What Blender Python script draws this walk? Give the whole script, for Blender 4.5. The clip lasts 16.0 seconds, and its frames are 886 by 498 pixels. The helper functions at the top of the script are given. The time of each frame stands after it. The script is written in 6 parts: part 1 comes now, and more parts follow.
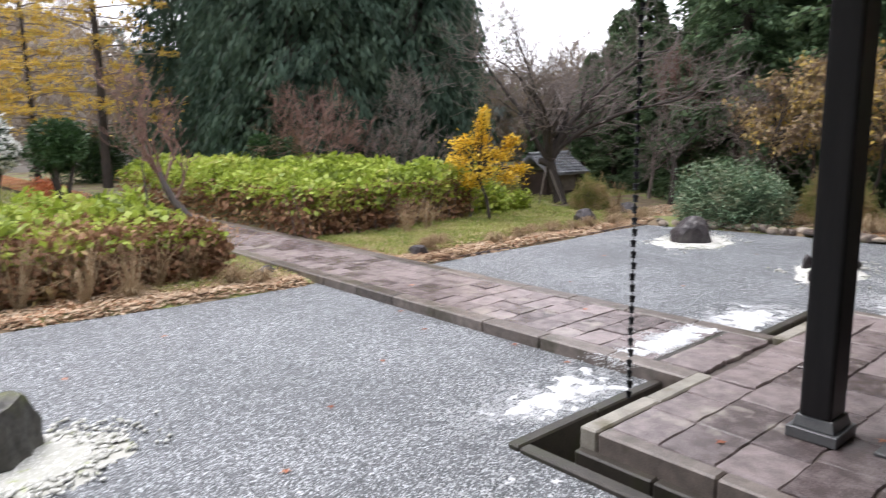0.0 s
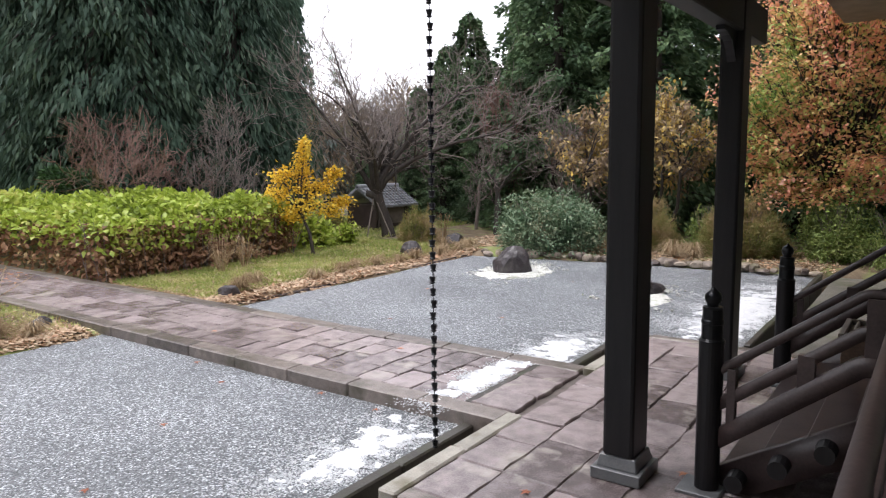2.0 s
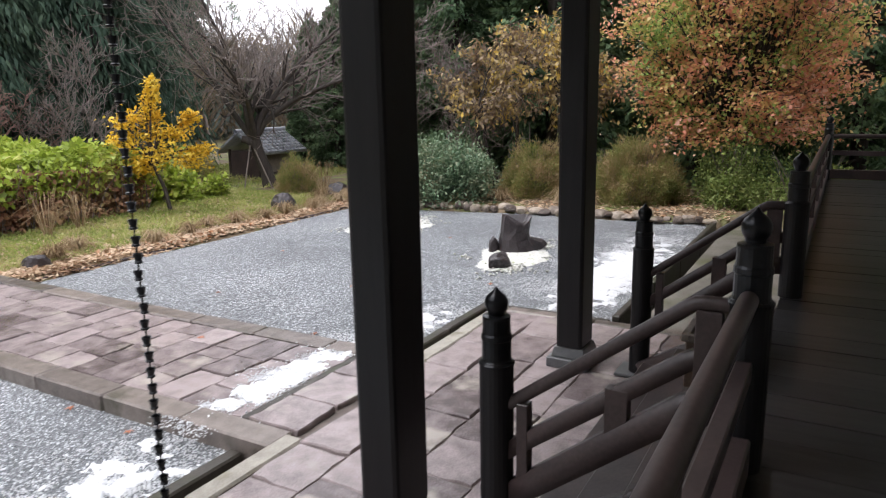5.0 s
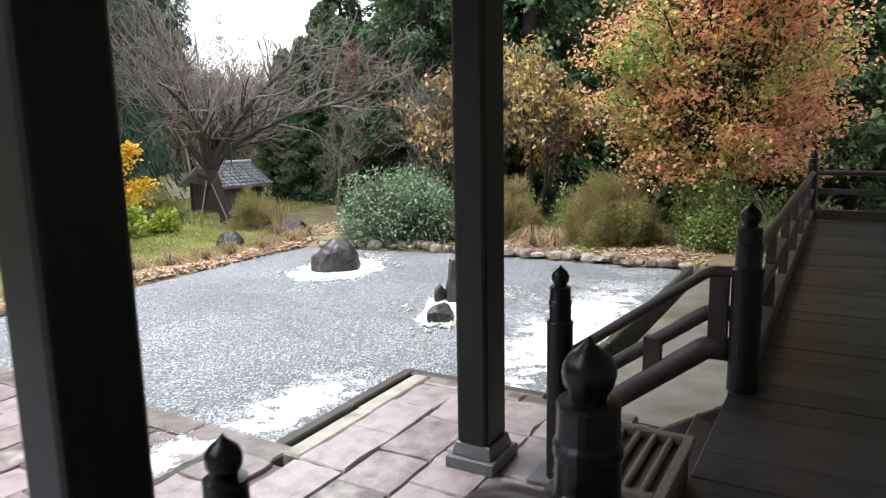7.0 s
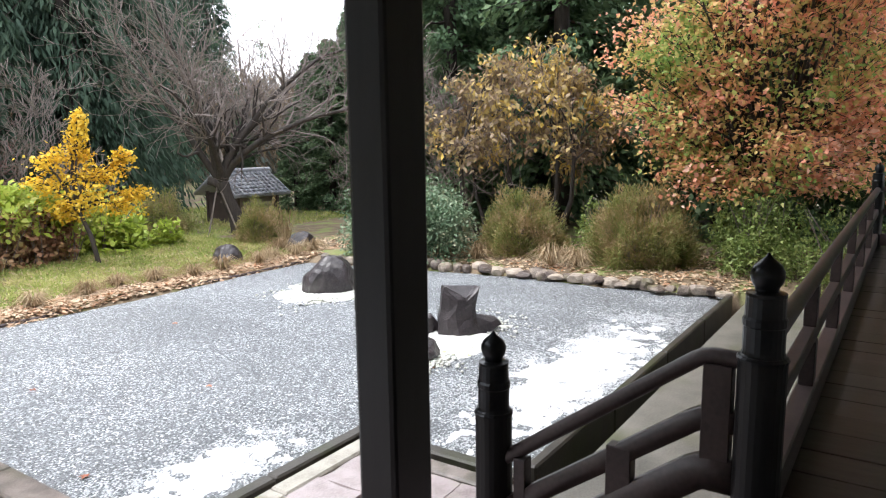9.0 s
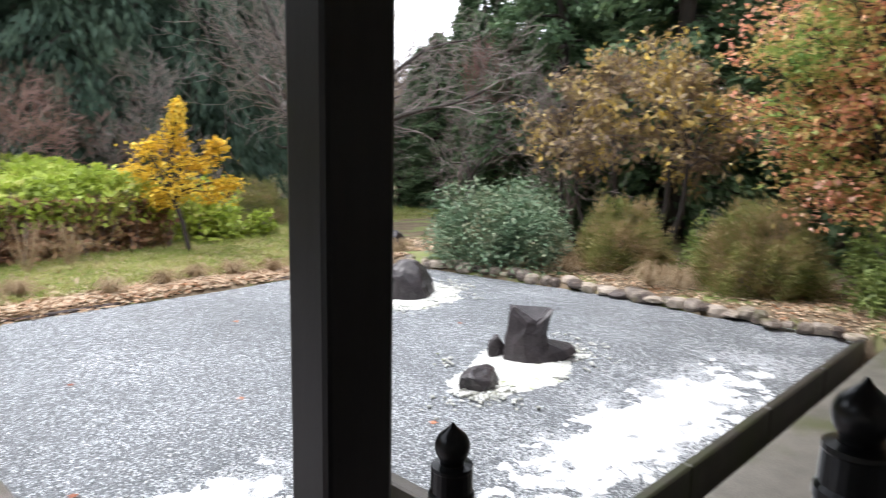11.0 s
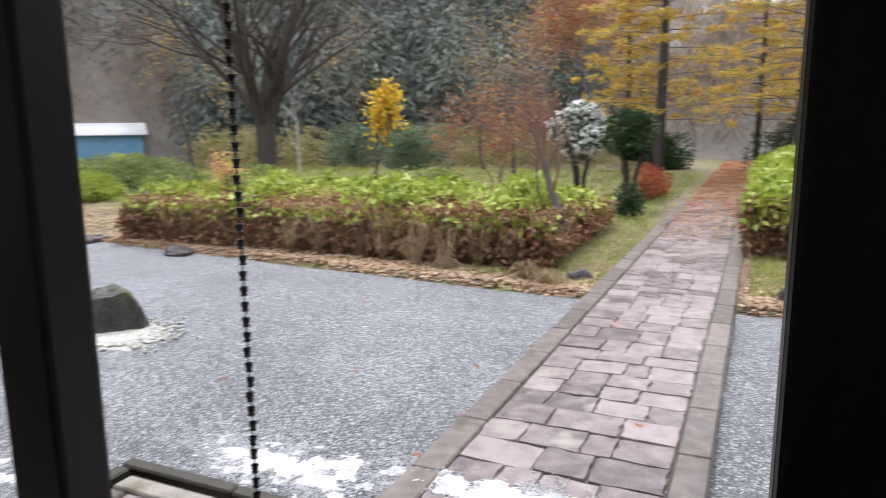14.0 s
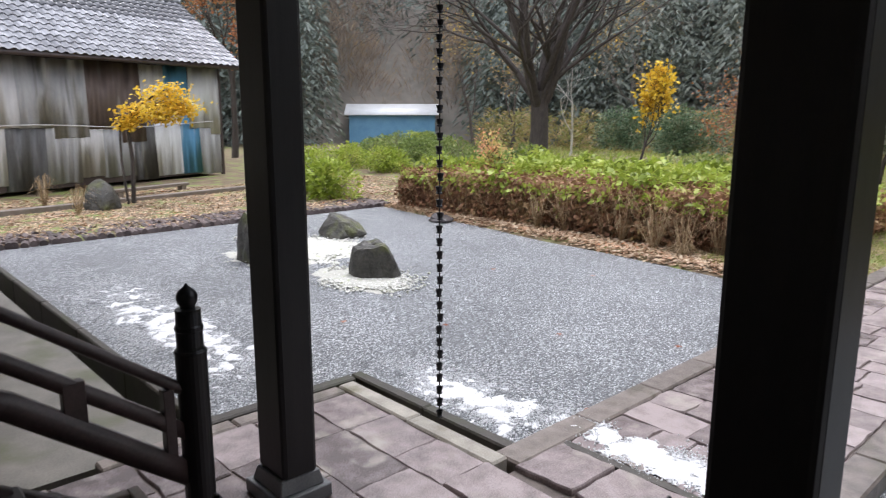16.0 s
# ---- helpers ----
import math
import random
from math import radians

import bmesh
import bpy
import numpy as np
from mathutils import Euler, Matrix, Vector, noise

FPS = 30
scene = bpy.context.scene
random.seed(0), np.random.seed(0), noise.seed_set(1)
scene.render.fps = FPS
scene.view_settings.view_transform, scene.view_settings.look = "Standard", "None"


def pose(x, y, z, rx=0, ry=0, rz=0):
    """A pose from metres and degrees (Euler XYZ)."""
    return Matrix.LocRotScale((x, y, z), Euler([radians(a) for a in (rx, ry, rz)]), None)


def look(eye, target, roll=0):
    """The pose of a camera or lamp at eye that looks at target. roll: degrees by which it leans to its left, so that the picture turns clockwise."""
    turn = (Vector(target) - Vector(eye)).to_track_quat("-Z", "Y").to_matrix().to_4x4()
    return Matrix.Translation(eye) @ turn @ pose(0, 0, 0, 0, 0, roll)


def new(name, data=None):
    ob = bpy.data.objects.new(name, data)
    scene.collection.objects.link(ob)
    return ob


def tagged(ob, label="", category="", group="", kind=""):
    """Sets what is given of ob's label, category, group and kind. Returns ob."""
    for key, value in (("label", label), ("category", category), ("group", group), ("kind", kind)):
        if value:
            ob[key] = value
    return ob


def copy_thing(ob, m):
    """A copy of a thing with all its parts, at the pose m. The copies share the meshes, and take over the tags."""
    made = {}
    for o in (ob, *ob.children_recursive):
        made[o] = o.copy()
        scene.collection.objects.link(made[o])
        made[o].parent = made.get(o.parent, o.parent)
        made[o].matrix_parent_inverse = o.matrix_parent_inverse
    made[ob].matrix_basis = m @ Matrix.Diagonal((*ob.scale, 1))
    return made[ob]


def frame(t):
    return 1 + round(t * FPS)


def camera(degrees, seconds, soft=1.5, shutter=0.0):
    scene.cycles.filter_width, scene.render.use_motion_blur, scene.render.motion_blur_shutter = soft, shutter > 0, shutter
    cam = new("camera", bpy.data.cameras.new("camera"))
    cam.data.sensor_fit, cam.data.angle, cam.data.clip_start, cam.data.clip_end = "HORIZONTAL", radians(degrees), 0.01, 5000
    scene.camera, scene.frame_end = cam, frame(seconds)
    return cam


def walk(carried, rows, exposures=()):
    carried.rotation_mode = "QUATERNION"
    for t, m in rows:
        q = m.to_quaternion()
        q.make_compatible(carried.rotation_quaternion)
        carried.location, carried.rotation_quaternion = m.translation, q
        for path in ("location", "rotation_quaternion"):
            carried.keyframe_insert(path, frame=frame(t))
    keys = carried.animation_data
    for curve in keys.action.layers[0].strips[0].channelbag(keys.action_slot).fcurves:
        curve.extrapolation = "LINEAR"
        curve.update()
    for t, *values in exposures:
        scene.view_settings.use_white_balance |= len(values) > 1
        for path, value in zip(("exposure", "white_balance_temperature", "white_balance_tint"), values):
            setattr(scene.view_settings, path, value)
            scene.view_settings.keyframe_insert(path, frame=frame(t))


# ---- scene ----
cam = camera(64.9, 16.0, soft=1.1, shutter=0.5)
PATH = [
    (0, (-6.773, -1.271, 2.488), (-5.471, 0.208, 2.144), -0.8),
    (0.5, (-6.611, -1.169, 2.484), (-5.165, 0.177, 2.175), -1.0),
    (1, (-6.528, -1.191, 2.515), (-4.991, 0.058, 2.233), -1.2),
    (1.5, (-6.303, -1.165, 2.467), (-4.711, 0.018, 2.208), -0.8),
    (2, (-6.05, -1.177, 2.439), (-4.437, -0.023, 2.182), -0.7),
    (2.5, (-5.781, -1.191, 2.416), (-4.151, -0.069, 2.13), -0.8),
    (3, (-5.47, -1.219, 2.404), (-3.827, -0.134, 2.057), -0.8),
    (3.5, (-5.122, -1.264, 2.384), (-3.47, -0.212, 1.978), -0.9),
    (4, (-4.772, -1.288, 2.394), (-3.115, -0.263, 1.944), -1.2),
    (4.5, (-4.454, -1.3, 2.41), (-2.781, -0.299, 1.963), -1.0),
    (5, (-4.107, -1.319, 2.427), (-2.415, -0.341, 2.002), -1.2),
    (5.2, (-3.972, -1.34, 2.433), (-2.277, -0.365, 2.016), -1.1),
    (7.5, (-2.261, -1.486, 2.414), (-0.562, -0.479, 2.099), -1.0),
    (8, (-1.897, -1.48, 2.409), (-0.227, -0.424, 2.094), -1.2),
    (10.3, (-0.406, -1.404, 2.402), (1.173, -0.218, 2.085), 0.6),
    (10.5, (-0.335, -1.4, 2.418), (1.222, -0.186, 2.098), 0.8),
    (11, (-0.105, -1.352, 2.441), (1.313, 0.02, 2.115), 1.1),
    (11.5, (0.095, -1.296, 2.44), (1.234, 0.315, 2.114), 1.9),
    (12, (0.237, -1.259, 2.357), (1.046, 0.544, 2.048), 1.3),
    (12.5, (0.432, -1.297, 2.413), (0.865, 0.629, 2.094), 1.7),
    (13, (0.66, -1.219, 2.389), (0.664, 0.754, 2.061), 1.4),
    (13.5, (0.86, -1.149, 2.422), (0.42, 0.772, 2.077), 0.7),
    (14, (1.139, -1.218, 2.474), (0.325, 0.575, 2.124), -0.6),
    (14.5, (1.367, -1.308, 2.473), (0.302, 0.348, 2.124), -0.4),
    (15, (1.595, -1.336, 2.468), (0.36, 0.197, 2.116), -0.3),
    (15.5, (1.826, -1.369, 2.472), (0.471, 0.055, 2.104), 0.2),
    (16, (2.068, -1.37, 2.454), (0.626, -0.041, 2.061), 0.1),
]
walk(cam, [(t, look(eye, target, roll)) for t, eye, target, roll in PATH], exposures=[(0, 1.2, 6350, 16), (5, 1.25, 6350, 15), (7.5, 1.8, 6250, 12), (8.2, 1.8, 6250, 12), (11, 1.63, 6250, 13), (12.5, 1.47, 6250, 15), (14.5, 1.13, 6300, 17), (16, 1.08, 6250, 16)])

# ---- light ----
world = bpy.data.worlds.new("overcast_sky")
scene.world = world
world.use_nodes = True
wn = world.node_tree.nodes
wl = world.node_tree.links
sky = wn.new("ShaderNodeTexSky")
sky.sky_type = 'NISHITA'
sky.sun_disc = False
sky.sun_elevation, sky.sun_rotation = radians(64), radians(337)
sky.air_density, sky.dust_density, sky.ozone_density = 1.0, 0.6, 1.0
grey = wn.new("ShaderNodeHueSaturation")
grey.inputs["Saturation"].default_value = 0.18
wl.new(sky.outputs[0], grey.inputs["Color"])
cloud = wn.new("ShaderNodeMix")
cloud.data_type = 'RGBA'
cloud.inputs["Factor"].default_value = 0.75
cloud.inputs["B"].default_value = (7.3, 7.5, 7.7, 1)
wl.new(grey.outputs[0], cloud.inputs["A"])
wl.new(cloud.outputs["Result"], wn["Background"].inputs["Color"])
wn["Background"].inputs["Strength"].default_value = 0.15
sun_data = bpy.data.lights.new("sun", 'SUN')
sun_data.energy, sun_data.angle, sun_data.color = 1.0, radians(25), (1.0, 0.97, 0.93)
sun = new("sun", sun_data)
sun.matrix_world = look((0, 0, 30), (5.6, -13.4, 0))


# ---- materials ----
def mat(name, dark, light, scale=6.0, rough=0.7, bump=0.2, fine=60.0, metal=0.0, spots=None, spot_at=0.62, stretch=(1, 1, 1), spec=0.5, dist=0.01, island=0.0, objrand=0.0):
    """Two scales of noise between two base colours, fine relief, and an optional third colour in blotches."""
    m = bpy.data.materials.new(name)
    m.use_nodes = True
    n, l = m.node_tree.nodes, m.node_tree.links
    b = n["Principled BSDF"]
    b.inputs["Roughness"].default_value, b.inputs["Metallic"].default_value = rough, metal
    b.inputs["Specular IOR Level"].default_value = spec
    geo = n.new("ShaderNodeNewGeometry")
    mp = n.new("ShaderNodeMapping")
    mp.inputs["Scale"].default_value = stretch
    l.new(geo.outputs["Position"], mp.inputs[0])
    big, small = n.new("ShaderNodeTexNoise"), n.new("ShaderNodeTexNoise")
    big.inputs["Scale"].default_value, big.inputs["Detail"].default_value = scale, 5
    small.inputs["Scale"].default_value, small.inputs["Detail"].default_value = fine, 3
    l.new(mp.outputs[0], big.inputs["Vector"]), l.new(mp.outputs[0], small.inputs["Vector"])
    add = n.new("ShaderNodeMath"); add.operation = 'MULTIPLY_ADD'
    add.inputs[1].default_value = 0.6
    half = n.new("ShaderNodeMath"); half.operation = 'MULTIPLY'; half.inputs[1].default_value = 0.4
    l.new(small.outputs[0], half.inputs[0])
    l.new(big.outputs[0], add.inputs[0]), l.new(half.outputs[0], add.inputs[2])
    value = add.outputs[0]
    for amount, source in ((island, "island"), (objrand, "object")):
        if amount:
            r = n.new("ShaderNodeMath"); r.operation = 'MULTIPLY_ADD'
            r.inputs[1].default_value = amount
            sub = n.new("ShaderNodeMath"); sub.operation = 'SUBTRACT'; sub.inputs[1].default_value = amount / 2
            l.new(value, sub.inputs[0])
            if source == "island":
                l.new(geo.outputs["Random Per Island"], r.inputs[0])
            else:
                info = n.new("ShaderNodeObjectInfo")
                l.new(info.outputs["Random"], r.inputs[0])
            l.new(sub.outputs[0], r.inputs[2])
            value = r.outputs[0]
    ramp = n.new("ShaderNodeValToRGB")
    ramp.color_ramp.elements[0].position, ramp.color_ramp.elements[1].position = 0.3, 0.7
    ramp.color_ramp.elements[0].color, ramp.color_ramp.elements[1].color = (*dark, 1), (*light, 1)
    l.new(value, ramp.inputs[0])
    colour = ramp.outputs[0]
    if spots:
        third = n.new("ShaderNodeTexNoise")
        third.inputs["Scale"].default_value, third.inputs["Detail"].default_value = scale * 0.45, 8
        l.new(mp.outputs[0], third.inputs["Vector"])
        edge = n.new("ShaderNodeMapRange")
        edge.inputs[1].default_value, edge.inputs[2].default_value = spot_at - 0.05, spot_at + 0.08
        l.new(third.outputs[0], edge.inputs[0])
        mix = n.new("ShaderNodeMix"); mix.data_type = 'RGBA'
        l.new(edge.outputs[0], mix.inputs["Factor"])
        l.new(colour, mix.inputs["A"])
        mix.inputs["B"].default_value = (*spots, 1)
        colour = mix.outputs["Result"]
    l.new(colour, b.inputs["Base Color"])
    if bump:
        bp = n.new("ShaderNodeBump")
        bp.inputs["Strength"].default_value, bp.inputs["Distance"].default_value = bump, dist
        l.new(add.outputs[0], bp.inputs["Height"]), l.new(bp.outputs[0], b.inputs["Normal"])
    return m


def leaf_mat(name, stops, rough=0.5, through_light=0.3, each=0.62, clumps=0.9, sway=1.4):
    """Leaves: every leaf takes its own colour from the ramp; thin, so some light passes."""
    m = bpy.data.materials.new(name)
    m.use_nodes = True
    n, l = m.node_tree.nodes, m.node_tree.links
    b, out = n["Principled BSDF"], n["Material Output"]
    b.inputs["Roughness"].default_value = rough
    b.inputs["Specular IOR Level"].default_value = 0.35
    geo, ramp = n.new("ShaderNodeNewGeometry"), n.new("ShaderNodeValToRGB")
    clump = n.new("ShaderNodeTexNoise")
    clump.inputs["Scale"].default_value = clumps
    l.new(geo.outputs["Position"], clump.inputs["Vector"])
    s = n.new("ShaderNodeMath"); s.operation = 'MULTIPLY_ADD'; s.inputs[1].default_value = each
    k = n.new("ShaderNodeMath"); k.operation = 'MULTIPLY_ADD'; k.inputs[1].default_value = sway; k.inputs[2].default_value = 0.5 - each / 2 - sway / 2 + 0.01
    l.new(clump.outputs[0], k.inputs[0])
    l.new(geo.outputs["Random Per Island"], s.inputs[0]), l.new(k.outputs[0], s.inputs[2])
    e = ramp.color_ramp.elements
    while len(e) < len(stops):
        e.new(0.5)
    for i, c in enumerate(stops):
        e[i].position, e[i].color = i / (len(stops) - 1), (*c, 1)
    l.new(s.outputs[0], ramp.inputs[0])
    l.new(ramp.outputs[0], b.inputs["Base Color"])
    t, mix = n.new("ShaderNodeBsdfTranslucent"), n.new("ShaderNodeMixShader")
    mix.inputs[0].default_value = through_light
    l.new(ramp.outputs[0], t.inputs["Color"])
    l.new(b.outputs[0], mix.inputs[1]), l.new(t.outputs[0], mix.inputs[2]), l.new(mix.outputs[0], out.inputs["Surface"])
    return m


BLACK_WOOD = mat("black_lacquered_wood", (0.0045, 0.0045, 0.0055), (0.012, 0.0115, 0.013), 3, 0.45, 0.25, 40, stretch=(6, 6, 0.6), spec=0.35, dist=0.004)
BROWN_WOOD = mat("dark_stained_wood", (0.026, 0.019, 0.019), (0.08, 0.056, 0.054), 4, 0.4, 0.25, 50, dist=0.004)
FLOOR_WOOD = mat("veranda_boards", (0.024, 0.024, 0.025), (0.066, 0.065, 0.066), 3, 0.33, 0.2, 40, stretch=(8, 0.8, 1), objrand=0.3, dist=0.003)
FINIAL = mat("dark_bronze_finial", (0.008, 0.009, 0.011), (0.02, 0.021, 0.024), 9, 0.28, 0.1, 60, metal=0.5, dist=0.003)
PLINTH_STONE = mat("grey_plinth_stone", (0.07, 0.075, 0.08), (0.16, 0.165, 0.17), 8, 0.35, 0.3, 90, dist=0.004)
PAVING = mat("wet_paving_stone", (0.105, 0.082, 0.081), (0.38, 0.318, 0.315), 6, 0.22, 0.9, 95, spots=(0.4, 0.36, 0.32), spot_at=0.63, objrand=0.34, dist=0.008)
KERB = mat("wet_kerb_stone", (0.075, 0.062, 0.056), (0.26, 0.22, 0.195), 8, 0.35, 0.8, 90, spots=(0.1, 0.088, 0.066), spot_at=0.58, objrand=0.25, dist=0.008)
MOSSY = mat("mossy_concrete", (0.022, 0.019, 0.015), (0.07, 0.06, 0.048), 5, 0.5, 0.5, 60, spots=(0.04, 0.042, 0.02), spot_at=0.56)
EAVES = mat("aged_eave_boards", (0.14, 0.11, 0.085), (0.27, 0.22, 0.175), 3, 0.6, 0.2, 40)
# Assumed pale finish, so the unseen wall throws light back onto the veranda.
BOUNCE_PLASTER = mat("pale_bounce_plaster", (0.5, 0.47, 0.42), (0.62, 0.6, 0.55), 3, 0.7, 0.1, 60)
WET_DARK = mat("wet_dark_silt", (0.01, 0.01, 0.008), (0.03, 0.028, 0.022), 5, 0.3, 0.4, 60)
MORTAR = mat("dark_joint", (0.07, 0.056, 0.05), (0.16, 0.13, 0.115), 9, 0.75, 0.5, 90)
CONCRETE = mat("pale_concrete", (0.2, 0.185, 0.155), (0.46, 0.43, 0.37), 6, 0.5, 0.6, 80, spots=(0.16, 0.145, 0.09), spot_at=0.62, objrand=0.2)
APRON = mat("stained_apron_concrete", (0.085, 0.08, 0.068), (0.22, 0.205, 0.178), 3, 0.5, 0.6, 60, spots=(0.09, 0.095, 0.05), spot_at=0.57)
SNOW = mat("wet_snow", (0.6, 0.62, 0.65), (0.84, 0.85, 0.86), 14, 0.5, 0.8, 90, dist=0.012)
PEBBLE = mat("pale_pebbles", (0.45, 0.45, 0.4), (0.8, 0.8, 0.76), 25, 0.55, 0.9, 130, spots=(0.36, 0.4, 0.2), spot_at=0.64, dist=0.012, island=0.4)
ROCK = mat("dark_wet_rock", (0.016, 0.013, 0.015), (0.066, 0.054, 0.057), 5, 0.4, 0.7, 40, spots=(0.11, 0.1, 0.094), spot_at=0.65, dist=0.02)
ROCK_MOSS = mat("mossy_grey_rock", (0.014, 0.014, 0.013), (0.1, 0.094, 0.08), 4, 0.55, 0.9, 26, spots=(0.1, 0.11, 0.035), spot_at=0.61, dist=0.03)
# Hill colour is paled and greyed to stand for mist.
HAZED_HILLSIDE = mat("hazed_hillside", (0.1, 0.1, 0.085), (0.26, 0.23, 0.2), 0.08, 0.9, 0, 1.5)
BARK = mat("dark_bark", (0.02, 0.016, 0.014), (0.075, 0.06, 0.052), 6, 0.8, 0.6, 50, stretch=(3, 3, 0.6), dist=0.02)
BARK_GREY = mat("grey_bark", (0.05, 0.042, 0.04), (0.15, 0.125, 0.115), 6, 0.8, 0.5, 50, stretch=(3, 3, 0.6), spots=(0.12, 0.14, 0.09), spot_at=0.66, dist=0.02)
TWIG = mat("bare_twig", (0.14, 0.115, 0.105), (0.27, 0.225, 0.205), 4, 0.8, 0, 20)
TWIG_RED = mat("reddish_twig", (0.15, 0.085, 0.07), (0.28, 0.17, 0.14), 4, 0.8, 0, 20)
STRAW = leaf_mat("dry_straw", [(0.22, 0.14, 0.07), (0.42, 0.3, 0.17), (0.6, 0.48, 0.32)], 0.7)
LITTER = leaf_mat("fallen_leaves", [(0.24, 0.13, 0.075), (0.44, 0.29, 0.18), (0.62, 0.5, 0.36), (0.5, 0.24, 0.12)], 0.6, 0.1)
HEDGE_GREEN = leaf_mat("hydrangea_leaf", [(0.15, 0.2, 0.03), (0.3, 0.39, 0.05), (0.42, 0.51, 0.09), (0.54, 0.52, 0.16)], 0.45, 0.35)
HEDGE_DRY = leaf_mat("withered_hydrangea_leaf", [(0.11, 0.05, 0.03), (0.24, 0.12, 0.065), (0.37, 0.21, 0.12), (0.32, 0.25, 0.1)], 0.7, 0.15)
CEDAR = leaf_mat("cedar_spray", [(0.028, 0.055, 0.038), (0.056, 0.098, 0.065), (0.1, 0.148, 0.096)], 0.7, 0.28, 0.5, 0.6)
CYPRESS = leaf_mat("cypress_spray", [(0.045, 0.085, 0.045), (0.1, 0.17, 0.08), (0.18, 0.26, 0.12)], 0.6, 0.3, 0.55, 0.7)
RHODO = leaf_mat("rhododendron_leaf", [(0.05, 0.1, 0.055), (0.12, 0.2, 0.11), (0.24, 0.32, 0.2), (0.32, 0.27, 0.17)], 0.5, 0.15, 0.6, 1.4, 1.2)
BROOM = leaf_mat("brown_bush_leaf", [(0.14, 0.18, 0.05), (0.27, 0.29, 0.09), (0.38, 0.29, 0.14), (0.48, 0.35, 0.21)], 0.6, 0.3, 0.5, 2.6, 1.8)
GREEN_BUSH = leaf_mat("green_bush_leaf", [(0.09, 0.14, 0.04), (0.22, 0.3, 0.08), (0.4, 0.44, 0.17)], 0.5, 0.25)
YELLOW = leaf_mat("yellow_leaf", [(0.62, 0.36, 0.03), (0.82, 0.58, 0.05), (0.86, 0.68, 0.14)], 0.5, 0.4)
OCHRE = leaf_mat("ochre_leaf", [(0.15, 0.105, 0.08), (0.3, 0.215, 0.14), (0.45, 0.34, 0.15), (0.75, 0.52, 0.1)], 0.6, 0.3, 0.55, 1.1, 1.7)
MAPLE = leaf_mat("maple_leaf", [(0.2, 0.36, 0.09), (0.4, 0.5, 0.14), (0.76, 0.5, 0.22), (0.82, 0.33, 0.22), (0.86, 0.56, 0.42)], 0.5, 0.4, 0.5, 0.75, 2.1)
LARCH = leaf_mat("larch_needle", [(0.5, 0.34, 0.06), (0.74, 0.5, 0.1), (0.6, 0.54, 0.14)], 0.6, 0.45)
RUST = leaf_mat("rust_leaf", [(0.25, 0.05, 0.02), (0.42, 0.11, 0.04), (0.36, 0.16, 0.06)], 0.6, 0.3)
RUST_PALE = leaf_mat("orange_brown_leaf", [(0.3, 0.1, 0.05), (0.5, 0.22, 0.1), (0.46, 0.34, 0.13)], 0.6, 0.3)
WHITE_PETAL = leaf_mat("white_blossom", [(0.7, 0.7, 0.66), (0.85, 0.85, 0.82)], 0.5, 0.3)
DARK_GREEN = leaf_mat("dark_evergreen_leaf", [(0.015, 0.04, 0.015), (0.04, 0.09, 0.03), (0.07, 0.13, 0.05)], 0.4, 0.1)
GRASS = leaf_mat("grass_blade", [(0.18, 0.25, 0.06), (0.33, 0.39, 0.1), (0.55, 0.5, 0.24)], 0.6, 0.3, 0.55, 1.3, 1.8)
# Distance haze is painted into these pale grey-green conifer colours.
HAZED_WOOD = leaf_mat("hazed_conifer", [(0.1, 0.125, 0.115), (0.15, 0.18, 0.16), (0.21, 0.23, 0.19)], 0.8, 0.1, 0.5, 0.06, 1.4)
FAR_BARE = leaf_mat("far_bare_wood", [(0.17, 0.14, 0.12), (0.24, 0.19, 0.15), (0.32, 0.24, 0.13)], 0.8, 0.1)


